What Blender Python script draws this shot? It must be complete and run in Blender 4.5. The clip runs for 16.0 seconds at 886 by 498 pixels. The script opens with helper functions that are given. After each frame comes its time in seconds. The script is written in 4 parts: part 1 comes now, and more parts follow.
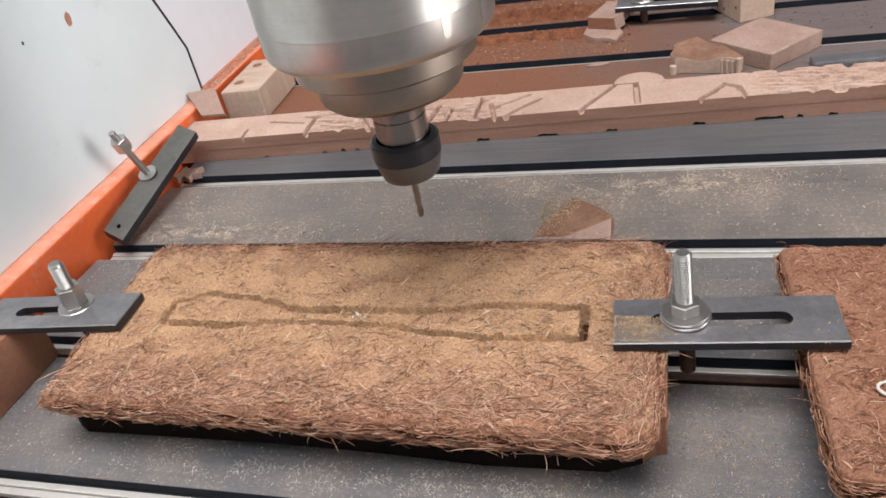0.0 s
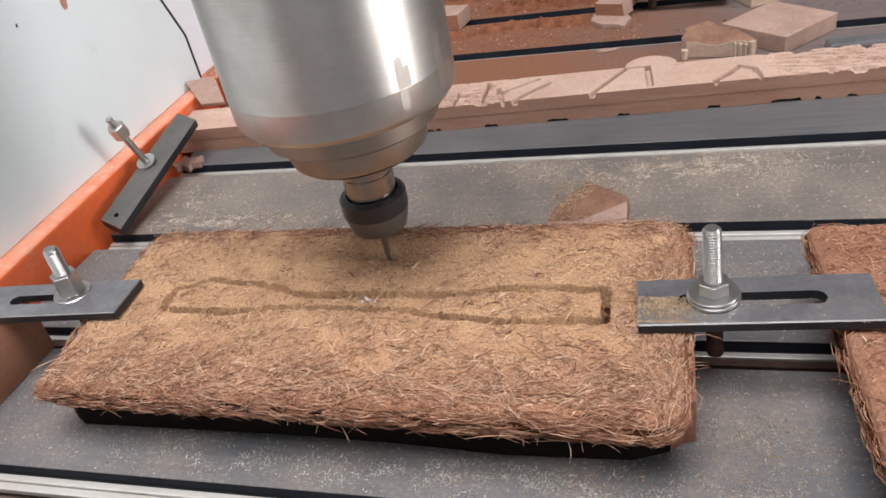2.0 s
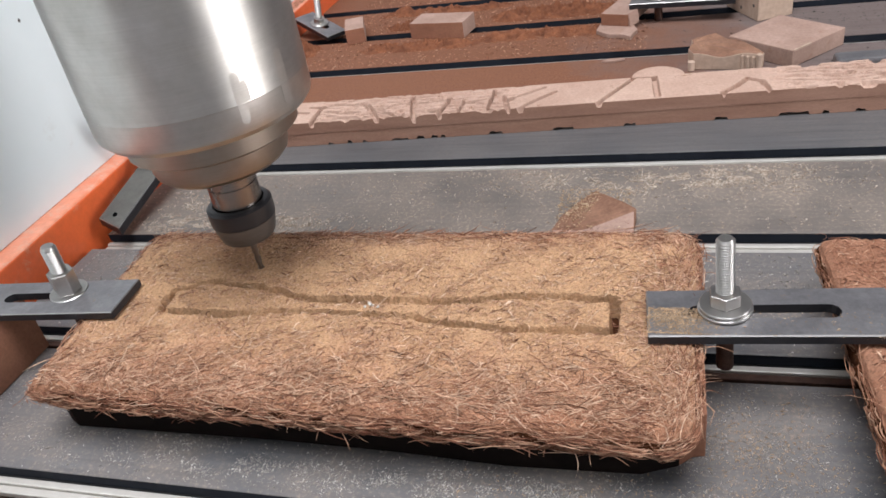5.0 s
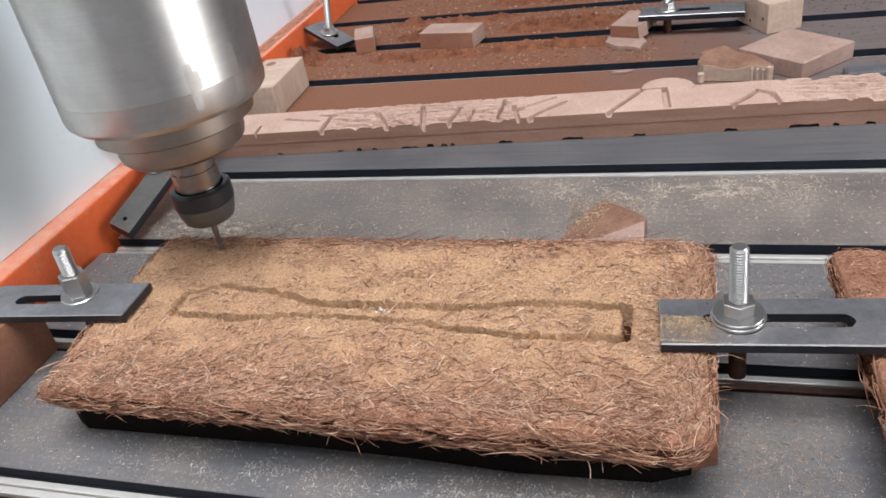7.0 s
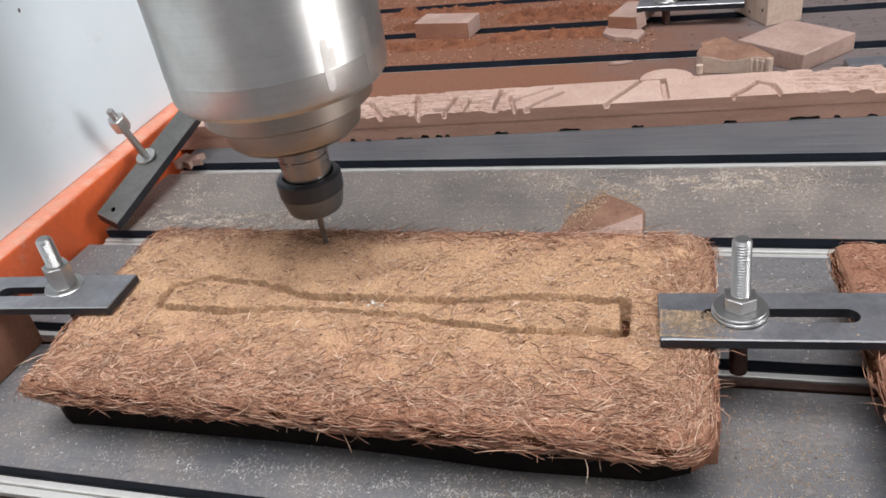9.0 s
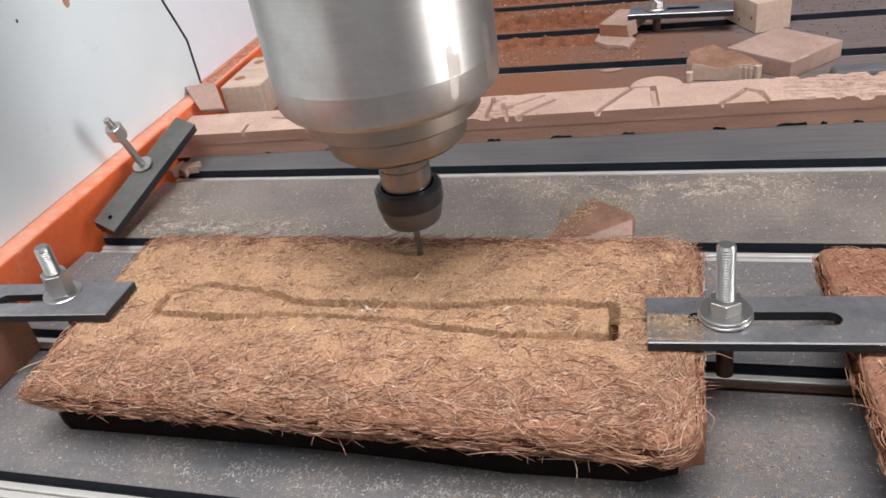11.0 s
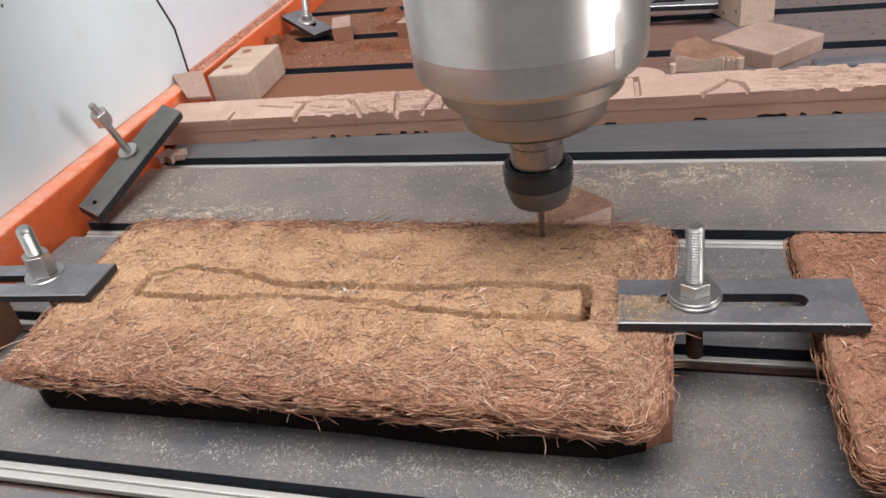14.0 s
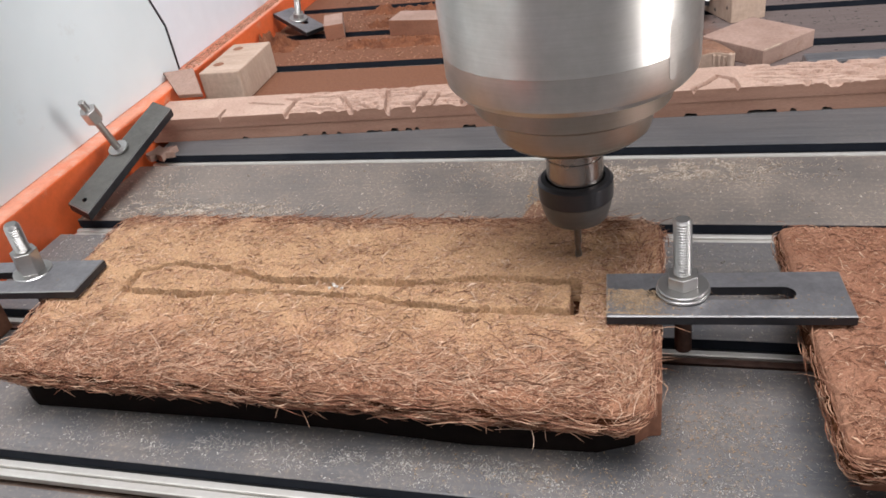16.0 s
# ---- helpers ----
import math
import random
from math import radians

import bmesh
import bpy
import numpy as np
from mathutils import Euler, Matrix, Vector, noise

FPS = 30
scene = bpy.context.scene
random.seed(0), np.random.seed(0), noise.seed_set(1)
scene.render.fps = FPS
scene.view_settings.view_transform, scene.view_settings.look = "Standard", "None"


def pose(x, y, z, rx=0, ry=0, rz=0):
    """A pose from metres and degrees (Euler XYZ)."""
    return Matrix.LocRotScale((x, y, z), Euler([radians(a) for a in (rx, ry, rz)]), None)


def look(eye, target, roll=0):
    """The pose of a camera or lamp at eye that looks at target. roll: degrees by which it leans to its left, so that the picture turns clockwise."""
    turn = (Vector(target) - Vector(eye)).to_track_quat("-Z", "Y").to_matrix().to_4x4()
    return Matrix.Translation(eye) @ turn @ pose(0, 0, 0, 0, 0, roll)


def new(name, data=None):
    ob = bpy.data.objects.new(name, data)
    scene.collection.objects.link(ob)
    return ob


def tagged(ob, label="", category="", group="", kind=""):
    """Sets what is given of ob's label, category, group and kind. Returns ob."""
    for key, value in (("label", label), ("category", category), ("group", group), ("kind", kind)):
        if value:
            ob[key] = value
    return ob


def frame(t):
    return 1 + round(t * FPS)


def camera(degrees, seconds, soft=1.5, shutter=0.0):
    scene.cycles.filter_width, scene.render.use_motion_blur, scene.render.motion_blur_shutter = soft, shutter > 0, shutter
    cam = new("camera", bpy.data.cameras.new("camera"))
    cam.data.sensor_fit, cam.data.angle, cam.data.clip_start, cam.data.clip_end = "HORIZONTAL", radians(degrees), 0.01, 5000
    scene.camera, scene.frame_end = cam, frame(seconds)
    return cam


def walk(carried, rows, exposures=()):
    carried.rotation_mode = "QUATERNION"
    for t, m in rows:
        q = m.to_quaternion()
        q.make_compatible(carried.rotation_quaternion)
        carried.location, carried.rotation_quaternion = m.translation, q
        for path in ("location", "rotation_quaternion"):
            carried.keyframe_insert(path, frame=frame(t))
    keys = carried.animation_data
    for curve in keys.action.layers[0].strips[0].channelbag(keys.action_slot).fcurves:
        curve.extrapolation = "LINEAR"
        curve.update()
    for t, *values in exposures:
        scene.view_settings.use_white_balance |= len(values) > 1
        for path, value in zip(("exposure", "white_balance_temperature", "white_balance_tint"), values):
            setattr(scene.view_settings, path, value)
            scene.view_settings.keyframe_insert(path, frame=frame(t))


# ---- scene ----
cam = camera(60.05, 16.0, soft=1.65)
# seconds, eye x, y, z, yaw, pitch, roll
PATH_ROWS = [
    (0.0, 0.3989, -0.2874, 0.2655, 20.49, -33.28, -12.02),
    (0.5, 0.3958, -0.2897, 0.2590, 20.99, -32.91, -11.78),
    (1.0, 0.3903, -0.2873, 0.2535, 20.86, -32.91, -11.57),
    (1.5, 0.3875, -0.2843, 0.2529, 20.54, -32.82, -12.01),
    (2.0, 0.3871, -0.2820, 0.2497, 20.26, -33.16, -12.18),
    (2.5, 0.3881, -0.2810, 0.2484, 20.16, -33.54, -12.36),
    (3.0, 0.3840, -0.2814, 0.2485, 20.31, -33.39, -12.42),
    (3.5, 0.3827, -0.2789, 0.2513, 19.89, -32.93, -12.75),
    (4.0, 0.3821, -0.2781, 0.2490, 19.85, -32.86, -11.93),
    (6.5, 0.3780, -0.2818, 0.2444, 19.55, -31.74, -10.01),
    (7.0, 0.3765, -0.2819, 0.2442, 19.73, -31.64, -9.99),
    (7.5, 0.3736, -0.2788, 0.2450, 19.58, -31.57, -10.29),
    (8.0, 0.3732, -0.2761, 0.2422, 19.48, -31.76, -10.11),
    (8.5, 0.3729, -0.2758, 0.2390, 19.50, -31.96, -9.58),
    (9.0, 0.3744, -0.2750, 0.2386, 19.40, -32.14, -9.59),
    (11.5, 0.3807, -0.2816, 0.2423, 18.89, -31.74, -9.55),
    (12.0, 0.3840, -0.2836, 0.2395, 18.73, -31.85, -9.13),
    (12.5, 0.3839, -0.2846, 0.2405, 18.79, -31.84, -8.84),
    (13.0, 0.3847, -0.2844, 0.2408, 18.71, -31.73, -9.05),
    (13.5, 0.3841, -0.2828, 0.2403, 18.57, -31.86, -9.30),
    (14.0, 0.3870, -0.2849, 0.2379, 18.54, -32.10, -9.00),
    (14.5, 0.3890, -0.2858, 0.2384, 18.51, -32.04, -9.02),
    (15.0, 0.3881, -0.2850, 0.2388, 18.43, -32.05, -9.32),
    (15.5, 0.3881, -0.2837, 0.2379, 18.21, -32.15, -9.27),
    (16.0, 0.3898, -0.2851, 0.2355, 18.16, -32.18, -8.99),
]
walk(cam, [(t, pose(x, y, z, 90 + p, 0, w) @ pose(0, 0, 0, 0, 0, r)) for t, x, y, z, w, p, r in PATH_ROWS],
     [(0.0, -0.02, 6600, 14), (4.0, 0.0, 6530, 14), (6.5, 0.0, 6220, 12), (9.0, 0.0, 6210, 12), (11.5, 0.0, 6470, 14), (16.0, 0.0, 6500, 14)])

# ---- world, light, exposure ----
world = bpy.data.worlds.new("world")
scene.world = world
world.use_nodes = True
wn = world.node_tree.nodes
sky = wn.new("ShaderNodeTexSky")
sky.sky_type = "NISHITA"
sky.sun_disc = False
sky.sun_elevation, sky.sun_rotation = radians(42), radians(80)
wn["Background"].inputs["Strength"].default_value = 0.12
world.node_tree.links.new(sky.outputs[0], wn["Background"].inputs["Color"])
scene.view_settings.exposure = 0.0


def area(name, eye, target, width, height, watts, colour):
    lamp = bpy.data.lights.new(name, "AREA")
    lamp.shape, lamp.size, lamp.size_y = "RECTANGLE", width, height
    lamp.energy, lamp.color = watts, colour
    ob = new(name, lamp)
    ob.matrix_world = look(eye, target)
    return ob


ROOM_X0, ROOM_X1, ROOM_Y0, ROOM_Y1, FLOOR_Z, CEIL_Z = -1.6, 2.3, -2.4, 2.4, -0.86, 2.1
SKY_X0, SKY_X1, SKY_Y0, SKY_Y1 = -0.42, 1.08, -1.10, 0.20
# daylight: an assumed, unseen doorway in the east wall for the spindle's streak, and an added roof opening for overhead
# light
area("doorway_light", (ROOM_X1 - 0.02, -0.30, 0.19), (0.3, -0.30, 0.19), 0.62, 2.05, 49, (1.0, 0.99, 0.97))
SKY_X, SKY_Y = (SKY_X0 + SKY_X1) / 2, (SKY_Y0 + SKY_Y1) / 2
area("added_overhead_light", (SKY_X, SKY_Y, CEIL_Z - 0.02), (SKY_X, SKY_Y, 0.0), 1.45, 1.25, 74, (0.97, 0.985, 1.0))


# ---- materials ----
def material(name):
    m = bpy.data.materials.new(name)
    m.use_nodes = True
    t = m.node_tree
    return m, t.nodes, t.links, t.nodes["Principled BSDF"]


def tex(nodes, links, scale, detail=4.0, rough=0.6, stretch=(1, 1, 1), coords="Object", kind="noise"):
    c = nodes.new("ShaderNodeTexCoord")
    mp = nodes.new("ShaderNodeMapping")
    mp.inputs["Scale"].default_value = stretch
    links.new(c.outputs[coords], mp.inputs[0])
    if kind == "voronoi":
        n = nodes.new("ShaderNodeTexVoronoi")
        n.inputs["Scale"].default_value = scale
        links.new(mp.outputs[0], n.inputs["Vector"])
        return n.outputs["Distance"]
    n = nodes.new("ShaderNodeTexNoise")
    n.inputs["Scale"].default_value = scale
    n.inputs["Detail"].default_value = detail
    n.inputs["Roughness"].default_value = rough
    links.new(mp.outputs[0], n.inputs["Vector"])
    return n.outputs["Fac"]


def ramp(nodes, links, source, stops):
    r = nodes.new("ShaderNodeValToRGB")
    e = r.color_ramp.elements
    while len(e) < len(stops):
        e.new(0.5)
    for k, (p, c) in zip(e, stops):
        k.position = p
        k.color = (*c, 1) if len(c) == 3 else c
    links.new(source, r.inputs[0])
    return r.outputs[0]


def mix(nodes, links, fac, a, b, blend="MIX"):
    m = nodes.new("ShaderNodeMix")
    m.data_type, m.blend_type = "RGBA", blend
    for value, slot in ((fac, m.inputs[0]), (a, m.inputs[6]), (b, m.inputs[7])):
        if isinstance(value, (int, float)):
            slot.default_value = value
        elif isinstance(value, tuple):
            slot.default_value = (*value, 1)
        else:
            links.new(value, slot)
    return m.outputs[2]


def bump(nodes, links, b, height, strength, distance):
    n = nodes.new("ShaderNodeBump")
    n.inputs["Strength"].default_value = strength
    n.inputs["Distance"].default_value = distance
    links.new(height, n.inputs["Height"])
    links.new(n.outputs[0], b.inputs["Normal"])


def grained(name, dark, light, scale, rough=0.7, stretch=(1, 1, 1), metal=0.0, strength=0.3, distance=0.0005, fine=None, spots=None, coat=0.0, contrast=0.22):
    """A surface with two scales of colour, fine relief and optional flecks."""
    m, n, l, b = material(name)
    big = tex(n, l, scale, 5, 0.6, stretch)
    col = ramp(n, l, big, [(0.3, dark), (0.7, light)])
    small = tex(n, l, fine or scale * 9, 3, 0.7, stretch)
    grey = ramp(n, l, small, [(0.25, (1 - contrast,) * 3), (0.75, (1 + 0.5 * contrast,) * 3)])
    col = mix(n, l, 1.0, col, grey, "MULTIPLY")
    if spots:
        s_scale, s_lo, s_hi, s_col = spots
        f = tex(n, l, s_scale, 6, 0.75)
        k = ramp(n, l, f, [(s_lo, (0, 0, 0)), (s_hi, (1, 1, 1))])
        col = mix(n, l, k, col, s_col)
    l.new(col, b.inputs["Base Color"])
    b.inputs["Roughness"].default_value = rough
    b.inputs["Metallic"].default_value = metal
    b.inputs["Coat Weight"].default_value = coat
    bump(n, l, b, small, strength, distance)
    return m


def slab_material(name, low, high, dusty):
    m, n, l, b = material(name)
    streak = tex(n, l, 14, 5, 0.65, (1.0, 22, 22))
    col = ramp(n, l, streak, [(0.3, low), (0.7, high)])
    patch = tex(n, l, 9, 5, 0.6, (1, 1, 1), "Generated")
    dust = tex(n, l, 420, 4, 0.8)
    cloud = tex(n, l, 16, 5, 0.62)
    veil = ramp(n, l, cloud, [(0.28, (0, 0, 0)), (0.66, (dusty,) * 3)])
    grit = ramp(n, l, dust, [(0.52, (0, 0, 0)), (0.66, (1, 1, 1))])
    both = mix(n, l, 1.0, veil, grit, "MULTIPLY")
    col = mix(n, l, veil, col, (0.22, 0.18, 0.15))
    col = mix(n, l, both, col, (0.46, 0.37, 0.28))
    l.new(col, b.inputs["Base Color"])
    r = ramp(n, l, cloud, [(0.3, (0.36, 0.36, 0.36)), (0.7, (0.62, 0.62, 0.62))])
    l.new(r, b.inputs["Roughness"])
    fine = tex(n, l, 60, 3, 0.7, (0.6, 30, 30))
    bump(n, l, b, fine, 0.25, 0.0004)
    return m


def dusty_slab_material():
    """The same sheet under a coat of red-brown board dust."""
    m, n, l, b = material("grey_pvc_under_red_dust")
    streak = tex(n, l, 14, 5, 0.65, (1.0, 22, 22))
    col = ramp(n, l, streak, [(0.3, (0.085, 0.082, 0.085)), (0.7, (0.15, 0.142, 0.14))])
    c = n.new("ShaderNodeTexCoord")
    sep = n.new("ShaderNodeSeparateXYZ")
    l.new(c.outputs["Object"], sep.inputs[0])
    cloud = tex(n, l, 11, 5, 0.65)
    add = n.new("ShaderNodeMath")
    add.operation = "MULTIPLY_ADD"
    l.new(cloud, add.inputs[0])
    add.inputs[1].default_value = 0.36
    l.new(sep.outputs[0], add.inputs[2])
    cover = ramp(n, l, add.outputs[0], [(0.50, (1, 1, 1)), (0.64, (0.25, 0.25, 0.25))])
    grit = tex(n, l, 500, 4, 0.8)
    dustc = ramp(n, l, grit, [(0.35, (0.13, 0.047, 0.022)), (0.65, (0.235, 0.098, 0.050))])
    col = mix(n, l, cover, col, dustc)
    l.new(col, b.inputs["Base Color"])
    b.inputs["Roughness"].default_value = 0.8
    bump(n, l, b, grit, 0.5, 0.0006)
    return m


def coir_material(name="pressed_coir", tone=1.0, dusted=False):
    """Pressed pith; where it is dusted, pale routing dust lies in a ragged band along the middle."""
    m, n, l, b = material(name)
    big = tex(n, l, 30, 5, 0.65)
    col = ramp(n, l, big, [(0.3, (0.34, 0.165, 0.098)), (0.5, (0.45, 0.24, 0.148)), (0.72, (0.50, 0.295, 0.19))])
    if dusted:
        c = n.new("ShaderNodeTexCoord")
        sep = n.new("ShaderNodeSeparateXYZ")
        l.new(c.outputs["Object"], sep.inputs[0])
        off = n.new("ShaderNodeMath")
        off.operation = "ADD"
        l.new(sep.outputs[1], off.inputs[0])
        off.inputs[1].default_value = 0.002
        wide = n.new("ShaderNodeMath")
        wide.operation = "ABSOLUTE"
        l.new(off.outputs[0], wide.inputs[0])
        ragged = n.new("ShaderNodeMath")
        ragged.operation = "MULTIPLY_ADD"
        l.new(tex(n, l, 38, 6, 0.7), ragged.inputs[0])
        ragged.inputs[1].default_value = 0.085
        l.new(wide.outputs[0], ragged.inputs[2])
        band = ramp(n, l, ragged.outputs[0], [(0.072, (1, 1, 1)), (0.122, (0, 0, 0))])
        col = mix(n, l, band, col, (0.51, 0.318, 0.182))
    fine = tex(n, l, 700, 4, 0.8)
    g = ramp(n, l, fine, [(0.28, (0.36, 0.30, 0.26)), (0.47, (0.95, 0.95, 0.95)), (0.72, (1.28, 1.26, 1.22))])
    col = mix(n, l, 1.0, col, g, "MULTIPLY")
    col = mix(n, l, 1.0, col, (tone, tone ** 1.25, tone ** 1.25), "MULTIPLY")
    l.new(col, b.inputs["Base Color"])
    b.inputs["Roughness"].default_value = 0.9
    b.inputs["Specular IOR Level"].default_value = 0.2
    bump(n, l, b, fine, 0.8, 0.0012)
    return m


def fibre_material(name, stops):
    m, n, l, b = material(name)
    g = n.new("ShaderNodeNewGeometry")
    col = ramp(n, l, g.outputs["Random Per Island"], stops)
    f = tex(n, l, 260, 3, 0.7)
    k = ramp(n, l, f, [(0.3, (0.7, 0.7, 0.7)), (0.7, (1.15, 1.15, 1.15))])
    col = mix(n, l, 1.0, col, k, "MULTIPLY")
    l.new(col, b.inputs["Base Color"])
    b.inputs["Roughness"].default_value = 0.62
    b.inputs["Specular IOR Level"].default_value = 0.35
    return m


def steel(name, colour, rough, brushed=0.0, axis=(1, 1, 60), metal=1.0):
    m, n, l, b = material(name)
    s = tex(n, l, 30, 4, 0.7, axis)
    col = ramp(n, l, s, [(0.25, tuple(c * 0.93 for c in colour)), (0.75, tuple(min(1, c * 1.05) for c in colour))])
    stain = tex(n, l, 45, 5, 0.65)
    k = ramp(n, l, stain, [(0.35, (0.8, 0.79, 0.77)), (0.7, (1.0, 1.0, 1.0))])
    l.new(mix(n, l, 1.0, col, k, "MULTIPLY"), b.inputs["Base Color"])
    b.inputs["Metallic"].default_value = metal
    r = ramp(n, l, stain, [(0.3, (rough * 1.25,) * 3), (0.75, (rough * 0.85,) * 3)])
    l.new(r, b.inputs["Roughness"])
    if brushed:
        bump(n, l, b, s, brushed, 0.0002)
    return m


M_SLAB = slab_material("grey_pvc", (0.080, 0.073, 0.069), (0.138, 0.125, 0.116), 0.80)
M_SLAB_CLEAN = slab_material("clean_grey_pvc", (0.062, 0.064, 0.068), (0.112, 0.113, 0.117), 0.16)
M_SLAB_NEAR = slab_material("blue_grey_pvc", (0.055, 0.062, 0.072), (0.108, 0.117, 0.130), 0.55)
M_SLAB_RED = dusty_slab_material()
M_COIR = coir_material(dusted=True)
M_COIR_BROWN = coir_material("brown_coir", 0.70)
M_FIBRE = fibre_material("coir_fibre", [(0.0, (0.15, 0.068, 0.038)), (0.13, (0.31, 0.155, 0.092)), (0.30, (0.47, 0.26, 0.162)), (0.75, (0.60, 0.38, 0.25)), (1.0, (0.74, 0.54, 0.39))])
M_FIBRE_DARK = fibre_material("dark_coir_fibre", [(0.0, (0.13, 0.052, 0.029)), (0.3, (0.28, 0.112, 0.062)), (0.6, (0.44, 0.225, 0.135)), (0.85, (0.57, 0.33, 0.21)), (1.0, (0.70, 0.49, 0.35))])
# Shade in the gaps between rim fibres, put into the core's colour.
M_COIR_SHADE = grained("shaded_coir_core", (0.05, 0.018, 0.008), (0.12, 0.046, 0.02), 120, 0.95, strength=0.9, distance=0.0012, fine=700)
M_SAWDUST = fibre_material("sawdust", [(0.0, (0.33, 0.25, 0.19)), (0.5, (0.52, 0.42, 0.33)), (1.0, (0.78, 0.70, 0.61))])
M_TAN_DUST = fibre_material("tan_dust", [(0.0, (0.34, 0.22, 0.13)), (0.5, (0.48, 0.33, 0.20)), (1.0, (0.66, 0.50, 0.34))])
M_SAWDUST_PALE = fibre_material("pale_sawdust", [(0.0, (0.24, 0.22, 0.20)), (0.5, (0.42, 0.39, 0.35)), (1.0, (0.72, 0.69, 0.64))])
M_REDDUST = grained("red_board_dust", (0.11, 0.034, 0.014), (0.27, 0.10, 0.044), 90, 0.95, strength=0.9, distance=0.001, fine=600)
M_ALU = steel("aluminium_rail", (0.62, 0.60, 0.56), 0.45, 0.15, (1, 60, 60), 0.5)
M_SPINDLE = steel("brushed_spindle_steel", (0.57, 0.552, 0.525), 0.33, 0.03, (1, 1, 50))
# Reflections on the housing, put into a slightly paler steel.
M_SHEEN_PATCH = steel("sheen_patch_steel", (0.59, 0.572, 0.545), 0.37)
# The brown that the nose reflects from the bed is partly in its colour.
M_NOSE = steel("brown_nose_steel", (0.36, 0.31, 0.265), 0.36, 0.12, (1, 1, 50))
M_SHAFT = steel("ground_shaft_steel", (0.34, 0.315, 0.295), 0.24, 0.1, (1, 1, 60))
M_NUT = steel("black_oxide_nut", (0.045, 0.045, 0.05), 0.32, 0.1, (1, 1, 40), 0.6)
M_NUT_GREY = steel("grey_nut_nose", (0.15, 0.145, 0.14), 0.42, 0.1, (1, 1, 40), 0.7)
M_BIT = steel("carbide_bit", (0.28, 0.26, 0.25), 0.3, 0.0)
M_ZINC = steel("zinc_plated_bolt", (0.60, 0.59, 0.575), 0.31, 0.1, (1, 1, 10))
M_CLAMP = grained("blued_clamp_steel", (0.21, 0.205, 0.215), (0.32, 0.315, 0.325), 40, 0.36, metal=0.7, strength=0.15, spots=(160, 0.6, 0.72, (0.30, 0.24, 0.19)))
# Sides and slot walls of the bars: shade put into a near-black steel.
M_CLAMP_SHADE = grained("shaded_clamp_side", (0.012, 0.012, 0.015), (0.03, 0.03, 0.035), 60, 0.45, metal=0.3)
# Steel under the clamps: the shade there is put into this brown.
M_BROWN_SHADE = grained("brown_shaded_steel", (0.06, 0.03, 0.022), (0.14, 0.075, 0.055), 120, 0.6, metal=0.4)
M_SLOT_DUST = grained("dust_in_slot", (0.10, 0.065, 0.05), (0.24, 0.17, 0.13), 35, 0.95, strength=0.6, fine=400)
M_WORN = steel("worn_bright_edge", (0.40, 0.39, 0.385), 0.45)
M_CLAMP_OLD = grained("grey_green_clamp_steel", (0.085, 0.084, 0.076), (0.145, 0.142, 0.128), 30, 0.55, metal=0.4, strength=0.25, spots=(90, 0.62, 0.72, (0.07, 0.07, 0.065)))
M_MDF_TOP = grained("pale_mdf", (0.42, 0.27, 0.205), (0.53, 0.37, 0.29), 26, 0.85, strength=0.2, fine=500, spots=(85, 0.61, 0.67, (0.27, 0.15, 0.095)))
# Sawn edges, darkened in colour for the shade on the bar's front.
M_MDF_EDGE = grained("mdf_shaded_sawn_edge", (0.25, 0.130, 0.088), (0.34, 0.195, 0.138), 18, 0.88, (1, 1, 6), strength=0.3, fine=300)
M_MDF_RED = grained("red_brown_mdf", (0.21, 0.085, 0.048), (0.32, 0.145, 0.085), 30, 0.88, strength=0.3, fine=400)
# Shade under the overhanging coir, put into the board's front edge.
M_BOARD_SHADE = grained("shaded_board_edge", (0.005, 0.0035, 0.003), (0.011, 0.007, 0.006), 60, 0.85)
M_WOOD_BLOCK = grained("pale_wood_block", (0.42, 0.30, 0.22), (0.56, 0.42, 0.33), 16, 0.8, (1, 6, 1), strength=0.25, fine=220)
M_PINK = grained("pinkish_board", (0.30, 0.19, 0.146), (0.41, 0.275, 0.22), 30, 0.85, strength=0.3, fine=400, spots=(75, 0.58, 0.68, (0.30, 0.18, 0.13)))
M_DUSTY = grained("dusty_board_face", (0.17, 0.08, 0.048), (0.30, 0.16, 0.10), 45, 0.9, strength=0.5, fine=420, contrast=0.35)
M_ORANGE = grained("orange_machine_paint", (0.80, 0.140, 0.040), (0.88, 0.175, 0.055), 14, 0.34, strength=0.08, fine=180, spots=(38, 0.60, 0.78, (0.72, 0.36, 0.25)), coat=0.25, contrast=0.10)
# Beam top: dust, and the pale gloss of light from above, in its colour.
M_ORANGE_TOP = grained("pale_orange_top", (0.74, 0.22, 0.11), (0.80, 0.34, 0.22), 22, 0.40, strength=0.10, fine=200, spots=(60, 0.50, 0.70, (0.66, 0.40, 0.30)), contrast=0.15)
M_PANEL = grained("white_painted_panel", (0.70, 0.785, 0.80), (0.75, 0.82, 0.835), 3, 0.38, strength=0.02, fine=12, spots=(7, 0.66, 0.85, (0.56, 0.56, 0.52)), coat=0.1, contrast=0.03)
M_WALL = grained("grey_wall_paint", (0.34, 0.34, 0.35), (0.42, 0.42, 0.43), 2, 0.8, strength=0.1, fine=60)
M_REAR = grained("white_rear_paint", (0.76, 0.78, 0.83), (0.80, 0.82, 0.86), 2, 0.6, strength=0.02, fine=60, contrast=0.03)
M_CEIL = grained("ceiling_paint", (0.26, 0.26, 0.25), (0.34, 0.34, 0.33), 2, 0.9, strength=0.1, fine=60)
